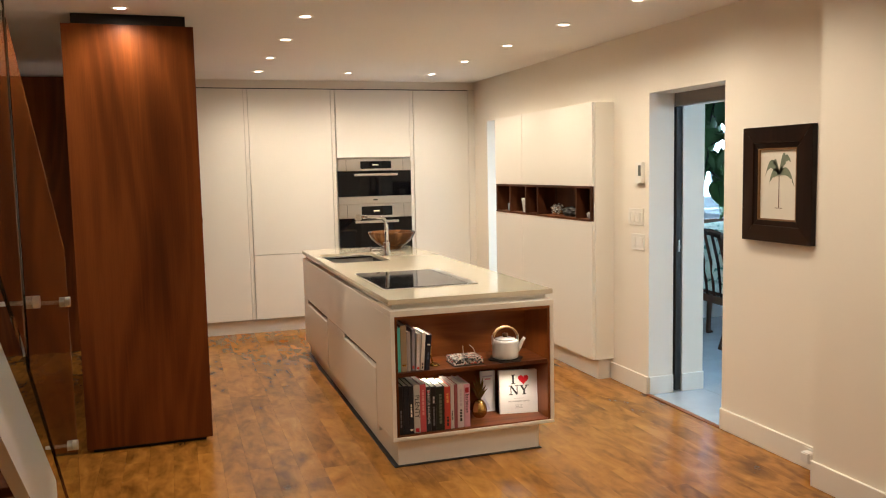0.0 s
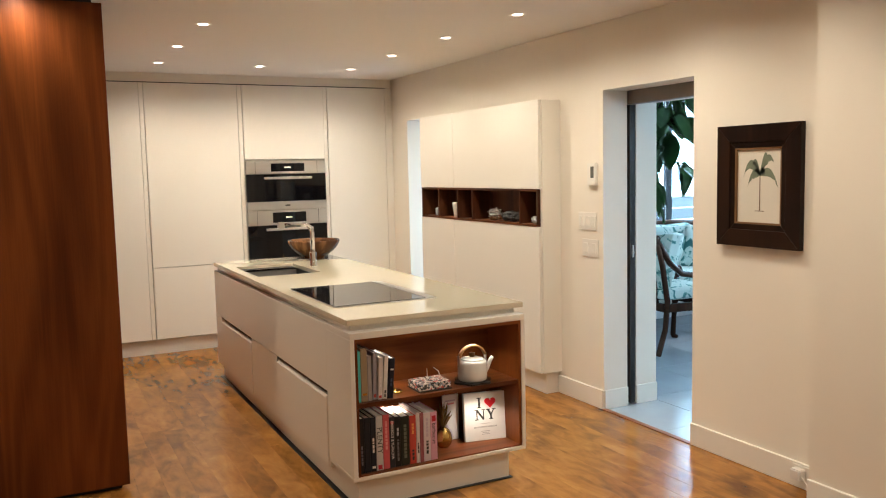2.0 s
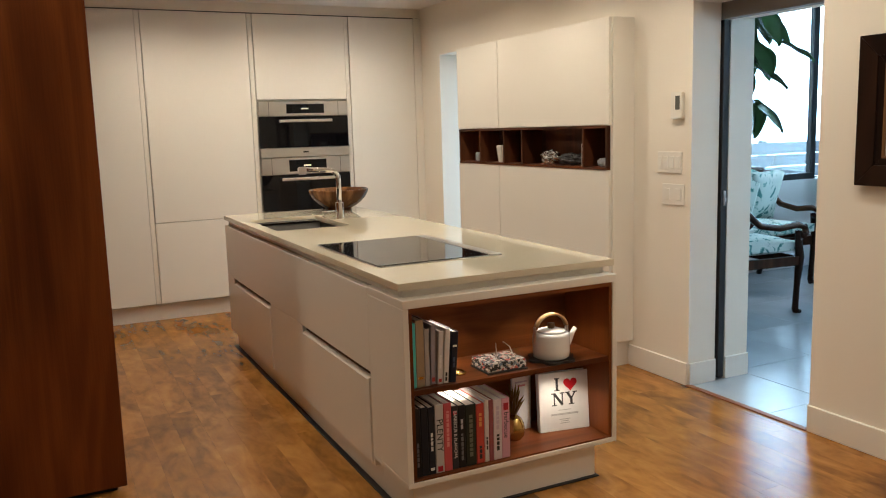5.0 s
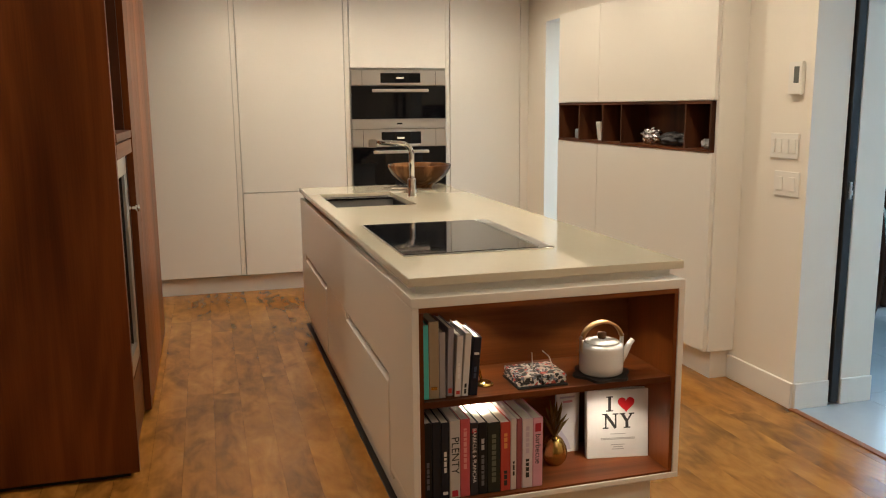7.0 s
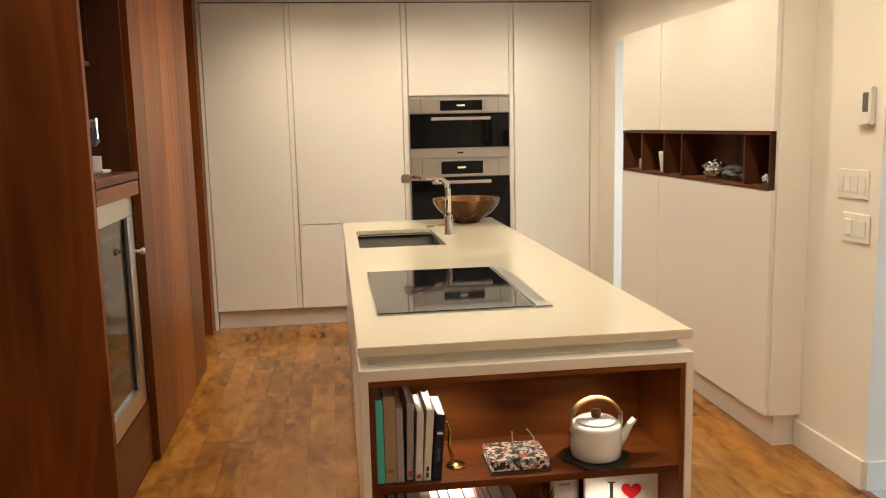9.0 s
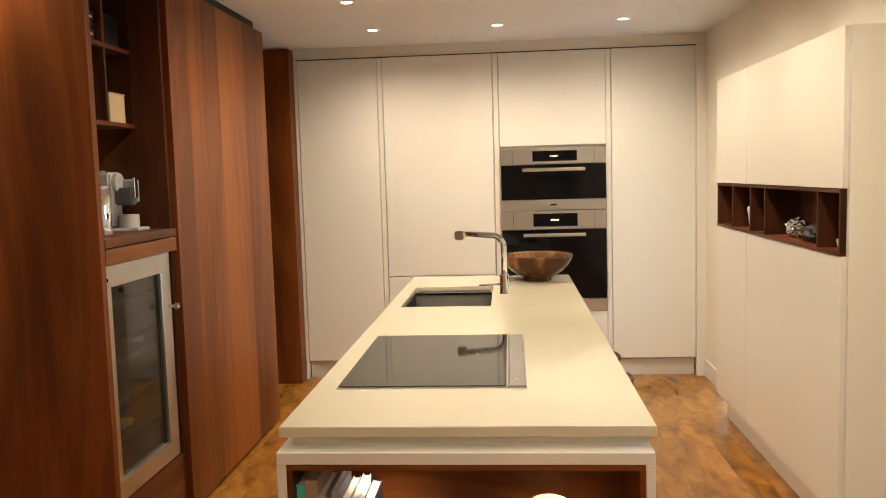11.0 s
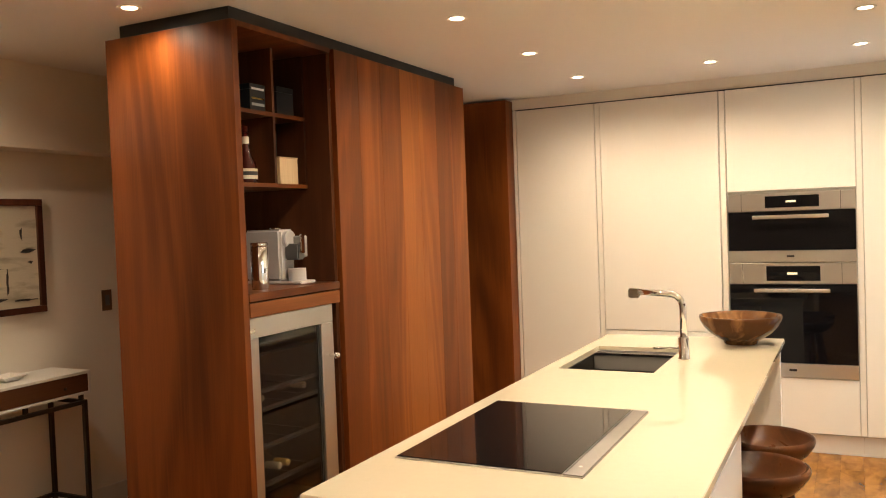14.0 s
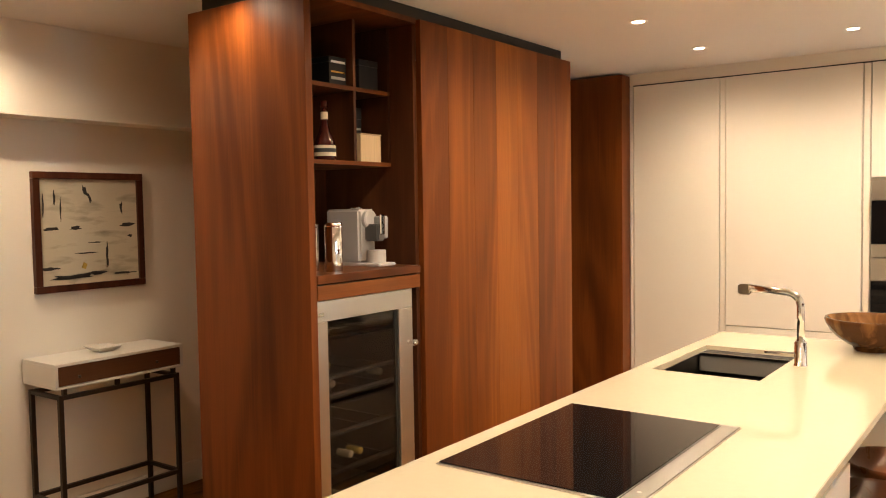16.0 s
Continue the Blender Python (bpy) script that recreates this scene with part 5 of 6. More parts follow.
for k, (u, v, lu, lv) in enumerate(((0.10, 0.53, 0.15, 0.035), (0.34, 0.53, 0.13, 0.04), (0.90, 0.555, 0.16, 0.035), (0.47, 0.86, 0.05, 0.15), (0.83, 0.72, 0.025, 0.14), (0.06, 0.16, 0.22, 0.03), (0.30, 0.065, 0.45, 0.05), (0.55, 0.09, 0.25, 0.03), (0.14, 0.82, 0.02, 0.12), (0.20, 0.72, 0.012, 0.2), (0.56, 0.39, 0.15, 0.012), (0.66, 0.25, 0.02, 0.22), (0.45, 0.29, 0.2, 0.012), (0.85, 0.07, 0.25, 0.02), (0.92, 0.44, 0.05, 0.03), (0.03, 0.75, 0.012, 0.18))):
    cy_, cz_ = AY0 + 0.035 + u * 0.53, AZ0 + 0.035 + v * 0.53
    o = []
    n_ = 14
    for q in range(n_):
        a = 2 * math.pi * q / n_
        r_ = 1 + rs.uniform(-0.45, 0.35)
        o.append((min(AY1 - 0.036, max(AY0 + 0.036, cy_ + lu * 0.265 * r_ * math.cos(a) + (0.02 * math.sin(a) * (k == 3) * -1))), min(AZ1 - 0.036, max(AZ0 + 0.036, cz_ + lv * 0.265 * r_ * math.sin(a)))))
    part("brush_stroke", prism(o, 0, WX + 0.0201, WX + 0.0212 + 0.0003 * k), STROKE, pt)
part("yellow_dab", prism([(5.155, 1.295), (5.175, 1.29), (5.185, 1.315), (5.165, 1.325)], 0, WX + 0.0201, WX + 0.022), plain("yellow_paint", (0.50, 0.33, 0.06), 0.5), pt)

co = thing("console_table", (-1.30, 5.155, 0.0), "white console table with a dark drawer on a metal frame", "console table")
CW = plain("white_lacquer", (0.72, 0.69, 0.64), 0.3, vary=0.02)
CX0, CX1, CY0, CY1, CZ0, CZ1 = WX + 0.018, -1.14, 4.832, 5.527, 0.758, 0.878
part("top", box(CX0, CX1, CY0, CY1, CZ1 - 0.014, CZ1, 0.0015), CW, co)
part("bottom", box(CX0, CX1, CY0, CY1, CZ0, CZ0 + 0.012, 0.0015), CW, co)
for a, b in ((CY0, CY0 + 0.014), (CY1 - 0.014, CY1)):
    part("end_panel", box(CX0, CX1, a, b, CZ0 + 0.0125, CZ1 - 0.0145), CW, co)
dr = part("drawer_front", box(CX1 - 0.03, CX1 - 0.003, CY0 + 0.016, CY1 - 0.016, CZ0 + 0.014, CZ1 - 0.016, 0.001), wood("dark_drawer_wood", (0.035, 0.014, 0.007), (0.07, 0.028, 0.013), (0.11, 0.045, 0.02), 1, 0.35), co, "dark walnut drawer front")
for y_ in (4.95, 5.37):
    part("knob", lathe([(0, 0), (0.007, 0), (0.007, 0.012), (0, 0.012)], (CX1 - 0.001, y_, 0.80), 10), BRONZE, dr)


def bar(p, q, s=0.011):
    lo = [min(a, b) - s for a, b in zip(p, q)]
    hi = [max(a, b) + s for a, b in zip(p, q)]
    return box(lo[0], hi[0], lo[1], hi[1], lo[2], hi[2], 0.0015)


LX0, LX1, LY0, LY1 = CX0 + 0.02, CX1 - 0.02, CY0 + 0.03, CY1 - 0.03
for lx in (LX0, LX1):
    for ly in (LY0, LY1):
        part("leg", bar((lx, ly, 0.011), (lx, ly, 0.715)), BRONZE, co)
    part("top_rail", bar((lx, LY0, 0.715), (lx, LY1, 0.715), 0.0105), BRONZE, co)
    part("low_rail", bar((lx, LY0, 0.20), (lx, LY1, 0.20), 0.0105), BRONZE, co)
for ly in (LY0, LY1):
    part("cross_rail", bar((LX0, ly, 0.715), (LX1, ly, 0.715), 0.010), BRONZE, co)
    part("cross_rail", bar((LX0, ly, 0.20), (LX1, ly, 0.20), 0.010), BRONZE, co)
for ly in (LY0 + 0.02, 5.155, LY1 - 0.02):
    part("spacer", bar((LX1, ly, 0.7358), (LX1, ly, 0.7478), 0.010), BRONZE, co)
dish = lathe([(0, 0), (0.05, 0), (0.056, 0.004), (0.092, 0.024), (0.094, 0.028), (0.088, 0.027), (0.052, 0.010), (0, 0.008)], (0, 0, 0), 4)
bmesh.ops.transform(dish, verts=dish.verts, matrix=Matrix.Translation((-1.30, 5.17, CZ1)) @ Matrix.Rotation(radians(45), 4, 'Z'))
solid("dish", dish, CERAM, "square white ceramic dish on the console table", "dish")
ls = thing("light_switch", (WX, 5.93, 1.15), "brown wall switch plate beside the walnut cabinet", "light switch")
part("plate", box(WX + 0.0005, WX + 0.006, 5.895, 5.965, 1.14, 1.26, 0.002), plain("brown_plate", (0.16, 0.09, 0.05), 0.3, 0.5), ls)
part("rocker", box(WX + 0.0062, WX + 0.011, 5.915, 5.945, 1.17, 1.23, 0.002), DKG, ls)

# ---- staircase with its glass balustrade ----
sr = thing("staircase", (-0.95, 3.2, 0.0), "white staircase with open wooden treads", "staircase", kind="structure")
part("stringer", prism([(4.20, 0.0), (4.20, 0.17), (3.13, 1.075), (1.9, 2.10), (1.9, 1.78), (3.03, 0.78), (3.55, 0.33), (3.95, 0.0)], 0, -0.50, -0.45), TRIM, sr)
part("stringer", prism([(4.20, 0.0), (4.20, 0.17), (3.13, 1.075), (1.9, 2.10), (1.9, 1.78), (3.03, 0.78), (3.55, 0.33), (3.95, 0.0)], 0, WX + 0.02, WX + 0.07), TRIM, sr)
for k in range(10):
    part("tread", box(WX + 0.071, -0.501, 4.02 - 0.225 * k - 0.13, 4.02 - 0.225 * k + 0.13, 0.165 + 0.185 * k - 0.04, 0.165 + 0.185 * k, 0.003), WALNUT_X, sr)
gb = thing("glass_balustrade", (-0.347, 3.9, 0.02), "clear glass stair balustrade panel on steel standoffs", "balustrade", kind="structure")
BALG = glass("balustrade_glass", (0.90, 0.97, 0.94))
part("glass_panel", prism([(4.13, 0.02), (4.13, 1.245), (3.06, 2.08), (3.06, 0.95), (3.95, 0.03)], 0, -0.353, -0.341), BALG, gb)
part("glass_panel", prism([(3.02, 1.0), (3.02, 2.11), (2.2, 2.40), (2.2, 1.75)], 0, -0.353, -0.341), BALG, gb)
part("panel_edge", box(-0.355, -0.339, 3.025, 3.037, 1.2, 2.25), BLACK, gb)
for y_, z_ in ((3.97, 0.40), (4.02, 1.03), (3.2, 1.15)):
    d_ = lathe([(0, 0), (0.022, 0), (0.022, 0.02), (0, 0.02)], (0, 0, 0), 18)
    bmesh.ops.transform(d_, verts=d_.verts, matrix=Matrix.Translation((-0.340, y_, z_)) @ Matrix.Rotation(radians(90), 4, 'Y'))
    part("standoff", d_, STEEL, gb)
    part("standoff_pin", tube([(-0.45, y_, z_), (-0.354, y_, z_)], 0.008, 8), STEEL, gb)

# ---- sunroom ----
SX0, SX1, SY0, SY1, SH = 3.61, 6.9, 2.0, 7.2, 2.9
SWALL = plain("sunroom_white_paint", (0.78, 0.79, 0.79), 0.6, vary=0.03, scale=3, bump=0.1)
FR = plain("dark_window_metal", (0.02, 0.022, 0.025), 0.4, 0.4)
sw = bmesh.new()
box(SX1, SX1 + 0.12, SY0, SY1 + 0.12, 0, 0.85, bm=sw)
box(SX1, SX1 + 0.12, SY0, SY1 + 0.12, 2.75, SH, bm=sw)
box(SX0, SX1, SY1, SY1 + 0.12, 0, 0.85, bm=sw)
box(SX0, SX1, SY1, SY1 + 0.12, 2.75, SH, bm=sw)
box(SX0, 4.2, SY1, SY1 + 0.12, 0.85, 2.75, bm=sw)
box(SX0, SX1 + 0.12, SY0 - 0.12, SY0, 0, SH, bm=sw)
part("wall_sunroom", sw, SWALL, None)
tagged(bpy.data.objects["wall_sunroom"], "white painted sunroom walls below wide windows", "wall", kind="structure")
solid("ceiling_sunroom", box(3.439, SX1 + 0.12, SY0 - 0.12, SY1 + 0.12, SH, SH + 0.15), SWALL, "white painted sunroom ceiling", "ceiling", "structure")


def window_run(name, along_y, fixed, a0, a1, posts):
    w = thing(name, (fixed, a0, 0.85) if along_y else (a0, fixed, 0.85), "dark metal framed sunroom window", "window", kind="structure")
    def piece(u0, u1, z0, z1, t=0.05, d=0.0):
        return box(fixed + d, fixed + d + t, u0, u1, z0, z1) if along_y else box(u0, u1, fixed + d, fixed + d + t, z0, z1)
    part("window_frame", piece(a0, a1, 0.85, 0.91), FR, w)
    part("window_frame", piece(a0, a1, 2.69, 2.75), FR, w)
    for p in posts:
        part("mullion", piece(p - 0.035, p + 0.035, 0.911, 2.689), FR, w)
    for p, q in zip(posts, posts[1:]):
        g_ = part("pane", piece(p + 0.036, q - 0.036, 0.911, 2.689, 0.006, 0.02), GLASS, w)
        g_.visible_shadow = False
    return w


window_run("window_1", False, SY1 + 0.02, 4.2, SX1, [4.235, 5.80, SX1 - 0.035])
window_run("window_2", True, SX1 + 0.02, SY0, SY1, [SY0 + 0.035, 3.3, 4.6, 5.9, SY1 - 0.035])
# glowing boards added for the overcast distance beyond the garden; they light the sunroom
HAZE = glow("overcast_haze_glow", (0.52, 0.78, 1.0), 8.0)
solid("backdrop", box(-2.0, 22.0, 15.0, 15.1, -0.2, 9.0), HAZE, "glowing backdrop standing in for overcast haze beyond the garden", "backdrop", "structure")
solid("backdrop", box(16.0, 16.1, -8.0, 14.9, -0.2, 9.0), HAZE, "glowing backdrop standing in for overcast haze beyond the garden", "backdrop", "structure")
# unseen area lamp added in the opening of the second doorway as its daylight
dl = bpy.data.lights.new("doorway_daylight", 'AREA')
dl.shape, dl.size, dl.size_y, dl.energy, dl.color = 'RECTANGLE', 0.55, 1.9, 7.0, (0.60, 0.82, 1.0)
new("doorway_daylight", dl).matrix_world = look((3.66, 7.6, 1.0), (2.0, 7.6, 1.0))

# second door opening gives on the garden porch
porch = thing("door_2", (3.9, 7.6, 0.0), "bright porch reveal beyond the second doorway", "porch", kind="structure")
part("porch_wall", box(3.61, 5.0, 8.05, 8.15, 0, 2.9), SWALL, porch)
part("porch_floor", box(3.175, 5.0, 7.321, 8.05, -0.05, -0.004), plain("porch_stone", (0.5, 0.5, 0.5), 0.6), porch)

GARDEN = plain("pale_garden_ground", (0.42, 0.43, 0.42), 0.9, vary=0.25, scale=1.5, bump=0.4, bump_scale=12)
solid("ground", box(-40, 60, -40, 60, -0.5, -0.2), GARDEN, "pale winter garden ground around the house", "ground", "structure")
gw = thing("garden_wall", (7.5, 10.6, -0.2), "grey weathered timber garden fence", "fence")
GREYW = wood("grey_fence_wood", (0.12, 0.13, 0.15), (0.20, 0.215, 0.24), (0.30, 0.315, 0.34), 0, 0.7)
for k in range(7):
    part("rail_board", box(4.0, 14.0, 10.6, 10.63, -0.2 + 0.185 * k, -0.025 + 0.185 * k, 0.003), GREYW, gw)
for k in range(6):
    part("post", box(4.2 + 1.9 * k, 4.3 + 1.9 * k, 10.635, 10.72, -0.2, 1.12), GREYW, gw)
BRANCH = plain("bare_bark", (0.20, 0.18, 0.16), 0.8, vary=0.3, scale=30)
sh_ = thing("shrub", (6.9, 9.3, -0.2), "bare twiggy shrub in the garden", "shrub")
rs = random.Random(4)
tw = bmesh.new()
for k in range(70):
    a, l_ = rs.uniform(0, 6.28), rs.uniform(0.6, 1.3)
    b0 = Vector((6.9 + rs.uniform(-1.1, 1.1), 9.3 + rs.uniform(-0.3, 0.3), -0.2))
    p_ = [b0]
    for q in range(4):
        p_.append(p_[-1] + Vector((0.16 * math.cos(a) + rs.uniform(-.08, .08), 0.12 * math.sin(a) + rs.uniform(-.08, .08), l_ * 0.25)))
    tube(p_, 0.008, 5, tw, [0.010, 0.008, 0.006, 0.004, 0.002])
tagged(part("twigs", tw, BRANCH, sh_), kind="stuff")

# sunroom furniture
DARKW = wood("dark_mahogany", (0.022, 0.009, 0.005), (0.045, 0.017, 0.009), (0.08, 0.032, 0.016), 2, 0.25)


def floral():
    m, nt, b = nodes_of("leaf_print_fabric")
    L = nt.links.new
    tc = nt.nodes.new("ShaderNodeTexCoord")
    v = nt.nodes.new("ShaderNodeTexNoise")
    v.inputs["Scale"].default_value, v.inputs["Detail"].default_value, v.inputs["Distortion"].default_value = 7, 3, 2.5
    L(tc.outputs["Object"], v.inputs["Vector"])
    cr = nt.nodes.new("ShaderNodeValToRGB")
    cr.color_ramp.elements[0].position, cr.color_ramp.elements[0].color = 0.36, (0.05, 0.20, 0.20, 1)
    cr.color_ramp.elements[1].position, cr.color_ramp.elements[1].color = 0.46, (0.62, 0.72, 0.68, 1)
    e = cr.color_ramp.elements.new(0.42)
    e.color = (0.22, 0.42, 0.38, 1)
    L(v.outputs["Fac"], cr.inputs[0])
    L(cr.outputs[0], b.inputs["Base Color"])
    b.inputs["Roughness"].default_value = 0.85
    return m


FLORAL = floral()


def cushion(w, d, h, m, puff=0.35):
    bm = bmesh.new()
    bmesh.ops.create_cube(bm, size=1.0)
    bmesh.ops.subdivide_edges(bm, edges=bm.edges[:], cuts=7, use_grid_fill=True)
    for v in bm.verts:
        u, t_ = v.co.x * 2, v.co.y * 2
        k = (1 - abs(u) ** 3) * (1 - abs(t_) ** 3)
        v.co.z *= 0.45 + puff * 1.6 * max(k, 0)
        v.co.x *= 1 - 0.06 * (1 - abs(t_))
        v.co.y *= 1 - 0.06 * (1 - abs(u))
    bmesh.ops.transform(bm, verts=bm.verts, matrix=m @ Matrix.Diagonal((w, d, h, 1)))
    return bm


def seat_with_arms(name, hw, label, category, pillows):
    """A carved open-armed seat facing +x, of half-width hw, with its loose cushions as parts."""
    ch = thing(name, (0, 0, 0), label, category, "sunroom seats")
    for y_ in (-hw, hw):
        part("rear_leg", tube([(-0.33, y_, 0.0), (-0.26, y_, 0.22), (-0.24, y_, 0.45), (-0.29, y_, 0.75), (-0.35, y_, 0.98)], 0.024, 8), DARKW, ch, "", True)
        part("front_leg", tube([(0.27, y_, 0.0), (0.245, y_, 0.03), (0.255, y_, 0.2), (0.275, y_, 0.42), (0.25, y_, 0.62)], 0.02, 8, radii=[0.034, 0.024, 0.022, 0.032, 0.022]), DARKW, ch, "", True)
        part("arm", tube([(-0.35, y_, 0.96), (-0.30, y_, 0.90), (-0.22, y_, 0.77), (-0.10, y_, 0.675), (0.08, y_, 0.645), (0.24, y_, 0.665), (0.31, y_, 0.645), (0.325, y_, 0.60), (0.29, y_, 0.575), (0.265, y_, 0.60)], 0.026, 10), DARKW, ch, "", True)
        part("side_rail", box(-0.25, 0.26, y_ - 0.018, y_ + 0.018, 0.36, 0.43, 0.004), DARKW, ch)
    part("front_rail", box(0.24, 0.275, -hw + 0.02, hw - 0.02, 0.35, 0.43, 0.004), DARKW, ch)
    part("back_rail", box(-0.27, -0.24, -hw + 0.02, hw - 0.02, 0.36, 0.43, 0.004), DARKW, ch)
    part("top_rail", tube([(-0.35, -hw - 0.02, 0.975), (-0.36, -hw / 2, 0.995), (-0.36, hw / 2, 0.995), (-0.35, hw + 0.02, 0.975)], 0.03, 8), DARKW, ch, "", True)
    n = int(hw / 0.06)
    for k in range(n):
        y_ = -hw + 2 * hw * (k + 1) / (n + 1)
        part("back_slat", tube([(-0.255, y_, 0.43), (-0.29, y_, 0.72), (-0.355, y_, 0.98)], 0.013, 6), DARKW, ch, "", True)
    part("seat_cushion", cushion(0.56, 2 * hw - 0.05, 0.15, Matrix.Translation((0.01, 0, 0.50))), FLORAL, ch, "leaf-print seat cushion", True)
    for px, py, pz, w_, h_, t_, yaw in pillows:
        part("pillow", cushion(h_, w_, t_, Matrix.Translation((px, py, pz)) @ Matrix.Rotation(radians(yaw), 4, 'Z') @ Matrix.Rotation(radians(-76), 4, 'Y')), FLORAL, ch, "leaf-print pillow", True)
    return ch


ch = seat_with_arms("armchair", 0.29, "carved dark wooden armchair with leaf-print cushions", "armchair", ((-0.17, 0, 0.77, 0.50, 0.46, 0.20, 0), (0.02, 0.12, 0.76, 0.46, 0.42, 0.17, -62)))
ch.matrix_basis = Matrix.Translation((4.84, 6.15, 0)) @ Matrix.Rotation(radians(-6), 4, 'Z')
se = seat_with_arms("settee", 0.62, "carved dark wooden settee with leaf-print pillows", "settee", ((-0.17, -0.42, 0.77, 0.46, 0.46, 0.19, 6), (-0.17, 0.06, 0.77, 0.48, 0.46, 0.19, -5), (-0.15, 0.42, 0.76, 0.44, 0.44, 0.18, 8)))
se.matrix_basis = Matrix.Translation((5.46, 6.80, 0)) @ Matrix.Rotation(radians(-90), 4, 'Z')

tb = thing("pedestal_table", (5.92, 5.72, 0.0), "round dark wooden pedestal table with a polished top", "table")
part("tabletop", lathe([(0, 0.725), (0.46, 0.725), (0.50, 0.735), (0.505, 0.748), (0.495, 0.758), (0, 0.76)], (5.92, 5.72, 0), 48), plain("polished_dark_top", (0.05, 0.022, 0.012), 0.08, coat=0.5), tb, "", True)
part("column", lathe([(0, 0.2), (0.10, 0.2), (0.06, 0.26), (0.05, 0.4), (0.075, 0.5), (0.05, 0.6), (0.09, 0.724), (0, 0.7245)], (5.92, 5.72, 0), 24), DARKW, tb, "", True)
for k in range(4):
    a = radians(20 + 90 * k)
    c_, s_ = math.cos(a), math.sin(a)
    part("claw_foot", tube([(5.92 + r_ * c_, 5.72 + r_ * s_, z_) for r_, z_ in ((0.06, 0.26), (0.2, 0.22), (0.36, 0.09), (0.43, 0.035))], 0.03, 8, radii=[0.05, 0.04, 0.032, 0.035]), DARKW, tb, "", True)
vs = thing("flower_vase", (5.74, 5.86, 0.761), "small glass of pale dried flowers on the table", "vase")
part("glass_body", lathe([(0, 0), (0.03, 0), (0.032, 0.08), (0.036, 0.12), (0.033, 0.12), (0.029, 0.08), (0.027, 0.006), (0, 0.005)], (5.74, 5.86, 0.761), 16), plain("pale_glass", (0.55, 0.58, 0.58), 0.1), vs, "", True)
fl = bmesh.new()
rs = random.Random(9)
for k in range(34):
    a, r_ = rs.uniform(0, 6.28), rs.uniform(0.02, 0.14)
    tip = Vector((5.74 + r_ * math.cos(a), 5.86 + r_ * math.sin(a), 0.761 + rs.uniform(0.18, 0.34)))
    tube([(5.74, 5.86, 0.80), (tip + Vector((5.74, 5.86, 0.95))) / 2, tip], 0.002, 4, fl)
    bmesh.ops.create_icosphere(fl, subdivisions=1, radius=0.016, matrix=Matrix.Translation(tip))
tagged(part("dried_flowers", fl, plain("pale_petals", (0.60, 0.58, 0.50), 0.8), vs), kind="stuff")

# rubber plant with large leaves
fx, fy = 4.42, 6.98
rp = thing("rubber_plant", (fx, fy, 0.0), "tall rubber plant with large glossy leaves in a pot", "plant")
part("pot", lathe([(0, 0), (0.15, 0), (0.19, 0.34), (0.20, 0.36), (0.185, 0.36), (0.175, 0.31), (0, 0.30)], (fx, fy, 0), 28), plain("terracotta", (0.30, 0.15, 0.09), 0.7), rp, "", True)
part("trunk", tube([(fx, fy, 0.3), (fx + 0.03, fy - 0.02, 0.9), (fx + 0.05, fy - 0.08, 1.5), (fx + 0.04, fy - 0.12, 2.2), (fx + 0.08, fy - 0.2, 2.6)], 0.02, 8, radii=[0.028, 0.024, 0.02, 0.016, 0.01]), BRANCH, rp, "", True)
LEAFM = plain("glossy_dark_leaf", (0.06, 0.14, 0.045), 0.25, vary=0.3, scale=12, coat=0.2)
leaf_me = None
rs = random.Random(21)
for k in range(84):
    centre = Vector((0.62, -0.45, 0)) if k % 3 else Vector((0.42, -0.15, 0))
    base_z = rs.uniform(1.5, 2.65) if k % 3 else rs.uniform(1.3, 2.4)
    a = rs.uniform(-math.pi, math.pi)
    r_ = 0.36 * math.sqrt(rs.random())
    if leaf_me is None:
        bm = bmesh.new()
        rows_ = []
        for i in range(9):
            s_ = i / 8
            w_ = 0.088 * math.sin(math.pi * min(1, s_ ** 0.8 * 0.95 + 0.04)) ** 0.7
            zc = -0.07 * s_ * s_
            rows_.append([bm.verts.new((s_ * 0.30, j * w_ * 0.5, zc + 0.014 * abs(j) + 0.006 * math.sin(9 * s_ + j))) for j in (-2, -1, 0, 1, 2)])
        for p_, q_ in zip(rows_, rows_[1:]):
            for j in range(4):
                bm.faces.new((p_[j], q_[j], q_[j + 1], p_[j + 1]))
        leaf_me = bpy.data.meshes.new("leaf")
        bmesh.ops.solidify(bm, geom=bm.faces[:], thickness=0.0015)
        bm.to_mesh(leaf_me)
        bm.free()
        leaf_me.materials.append(LEAFM)
        smooth(leaf_me)
    o = new("leaf", leaf_me)
    o.parent = rp
    o.matrix_basis = Matrix.Translation(centre + Vector((r_ * math.cos(a), r_ * math.sin(a), base_z))) @ Euler((rs.uniform(-0.6, 0.6), rs.uniform(0.3, 1.4), a + rs.uniform(-0.7, 0.7))).to_matrix().to_4x4() @ Matrix.Diagonal([rs.uniform(0.8, 1.2)] * 3 + [1])
for k in range(6):
    e_ = Vector((fx + 0.55 + 0.08 * k - 0.2, fy - 0.3 - 0.07 * k, 1.75 + 0.14 * k))
    b_ = Vector((fx + 0.05, fy - 0.08, 1.35 + 0.18 * k))
    part("limb", tube([b_, b_.lerp(e_, 0.5) + Vector((0, 0, 0.06)), e_], 0.008, 6, radii=[0.013, 0.010, 0.006]), BRANCH, rp, "", True)

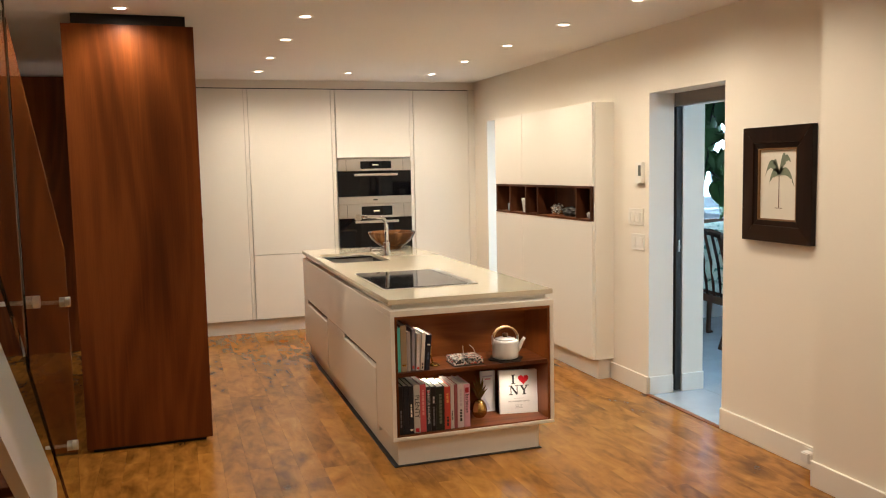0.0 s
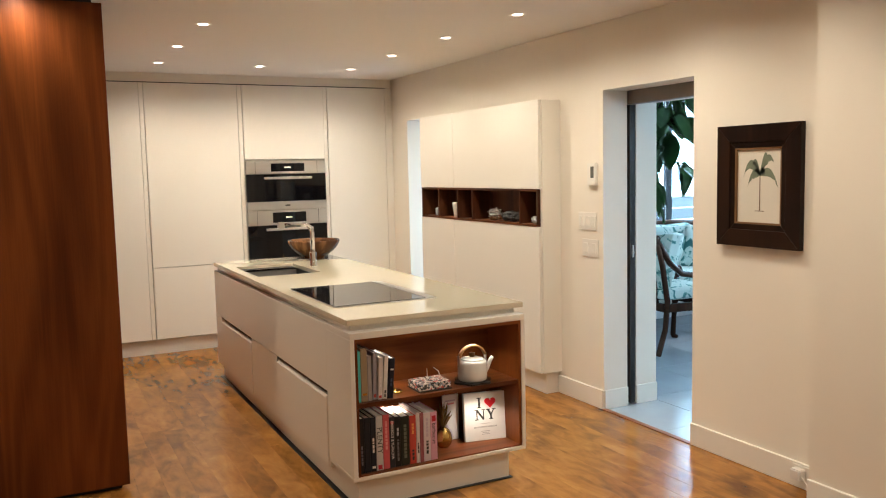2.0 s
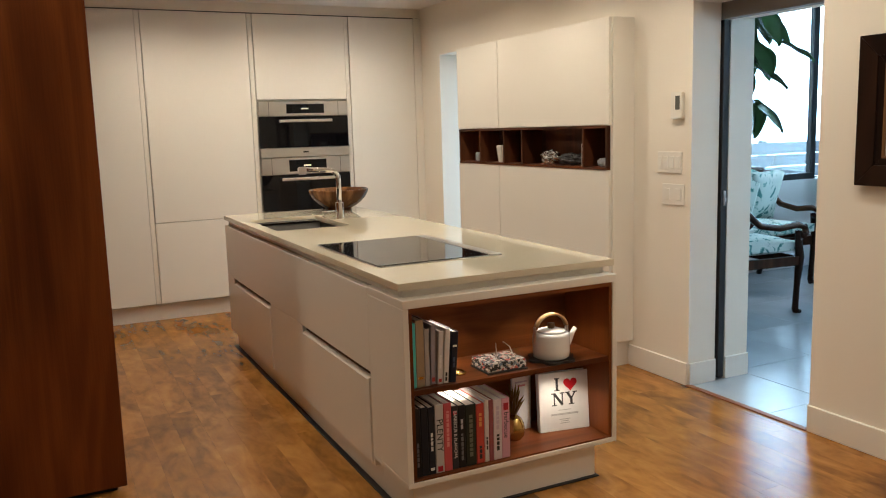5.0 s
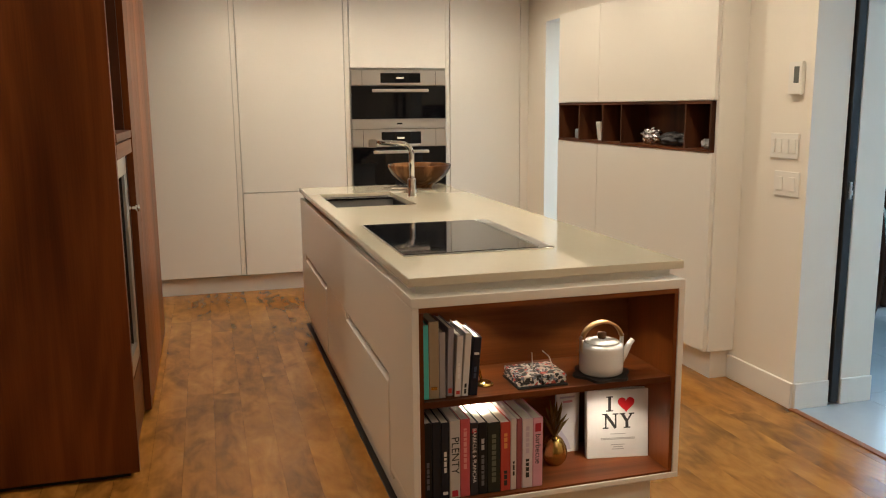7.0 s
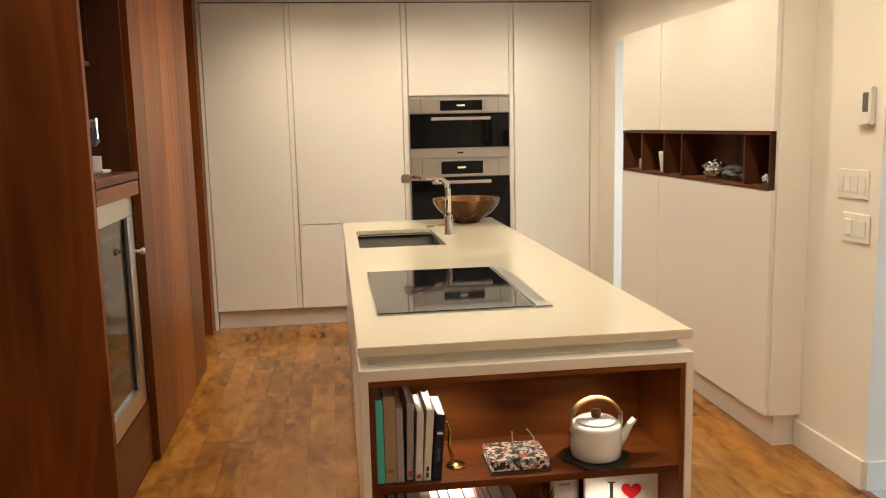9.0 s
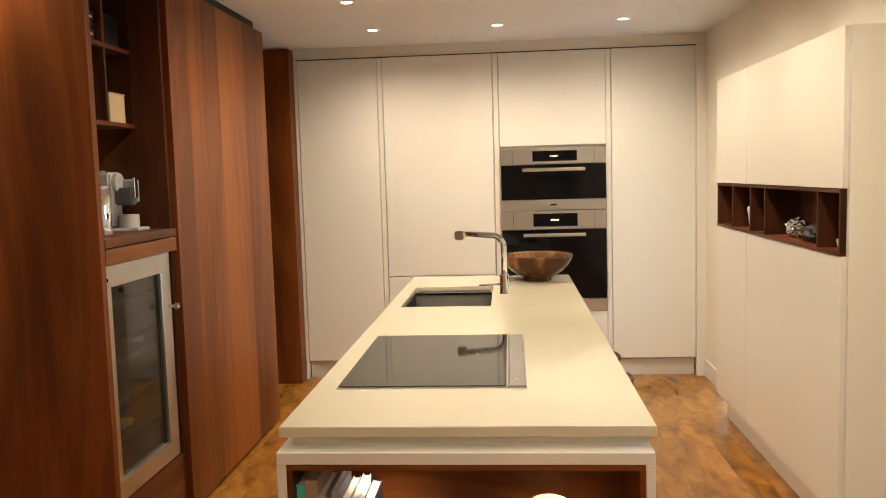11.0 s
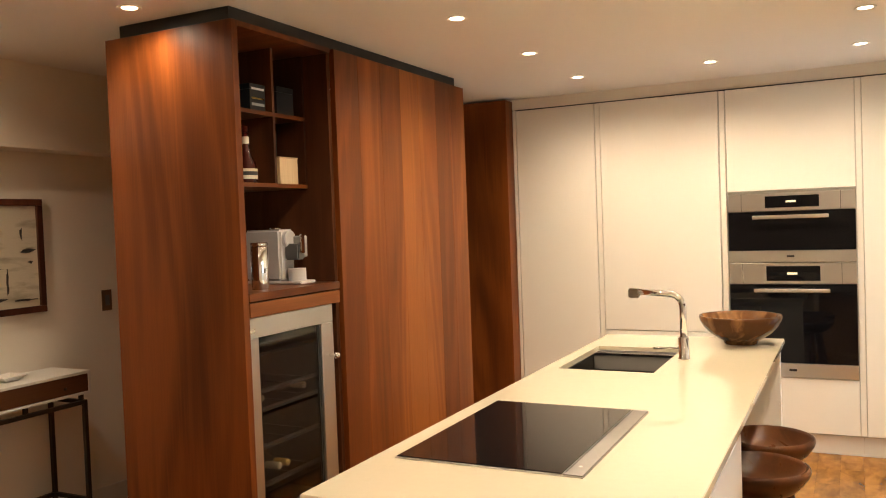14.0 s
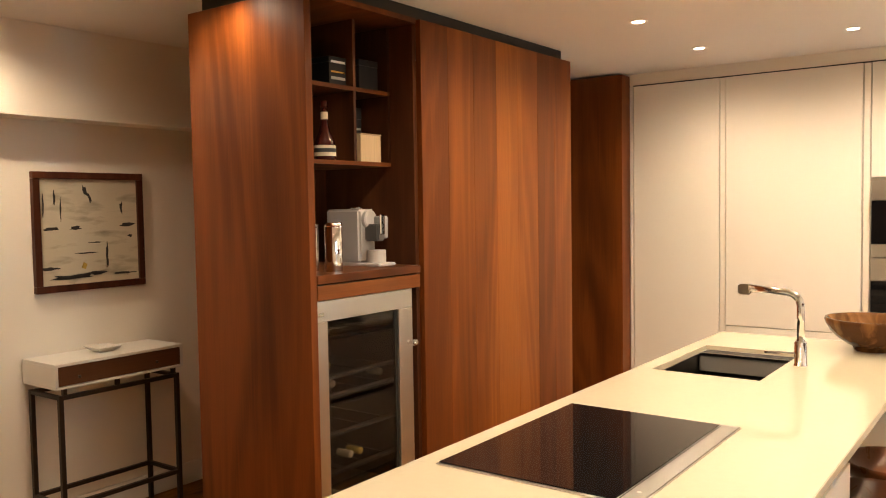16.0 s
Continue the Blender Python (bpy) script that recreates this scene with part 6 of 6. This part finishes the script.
# ---- floor boards ----
def floor_boards():
    rnd = random.Random(5)
    pieces, rest = [], bmesh.new()
    floor = thing("floor", (1.2, 4.0, 0.0), "honey-brown stained wooden board floor with a satin shine", "floor", kind="structure")
    W = 0.127
    x = X_L
    shared = {}
    while x < 3.175:
        w = min(W, 3.175 - x)
        y = Y_N - rnd.random() * 1.2
        while y < Y_F:
            ln = rnd.choice((0.9, 1.2, 1.5, 1.8))
            y0, y1 = max(y, Y_N), min(y + ln, Y_F)
            if y1 - y0 > 0.05:
                pieces.append((x, w, y0, y1))
            y += ln
        x += w
    near = [p for p in pieces if -0.6 < p[0] and 1.8 < p[3] and p[2] < 8.3][:300]
    chosen = set(near)
    for p in pieces:
        px, w, y0, y1 = p
        dz = rnd.uniform(-0.0002, 0)
        if p in chosen:
            key = (round(w, 3), round(y1 - y0, 3))
            if key not in shared:
                bm = box(-w / 2 + 0.0003, w / 2 - 0.0003, -(y1 - y0) / 2 + 0.0003, (y1 - y0) / 2 - 0.0003, -0.02, 0.0)
                me = bpy.data.meshes.new("board")
                bm.to_mesh(me)
                bm.free()
                me.materials.append(FLOORW)
                shared[key] = me
            o = new("board", shared[key])
            o.parent = floor
            o.location = Vector((px + w / 2, (y0 + y1) / 2, dz)) - floor.location
        else:
            box(px + 0.0003, px + w - 0.0003, y0 + 0.0003, y1 - 0.0003, -0.02, dz, bm=rest)
    tagged(part("far_boards", rest, FLOORW, floor), kind="stuff")


floor_boards()


def sunroom_tiles():
    """Pale stone tiles with recessed joints, running through the doorway."""
    stone = plain("pale_stone_tile", (0.38, 0.43, 0.48), 0.2, vary=0.14, scale=3.5, bump=0.05, bump_scale=30)
    fl_ = thing("floor_sunroom", (5.2, 4.6, 0.0), "pale grey stone tile floor of the sunroom", "floor", kind="structure")
    part("grout_bed", box(3.19, 6.9, 2.0, 7.2, -0.06, -0.006), plain("grey_grout", (0.34, 0.38, 0.42), 0.9), fl_)
    bm = box(-0.2985, 0.2985, -0.2985, 0.2985, -0.0055, 0.0, 0.001)
    me = bpy.data.meshes.new("tile")
    bm.to_mesh(me)
    bm.free()
    me.materials.append(stone)
    for i in range(6):
        for j in range(9):
            o = new("tile", me)
            o.parent = fl_
            o.location = Vector((3.615 + 0.3 + 0.6 * i - 0.0, 2.0 + 0.3 + 0.6 * j - 0.0, 0.0)) - fl_.location
    for j, (a, b) in enumerate(((4.147, 4.4), (4.4, 4.933))):
        part("threshold_tile", box(3.192, 3.612, a + 0.001, b - 0.001, -0.0055, 0.0, 0.001), stone, fl_)


sunroom_tiles()
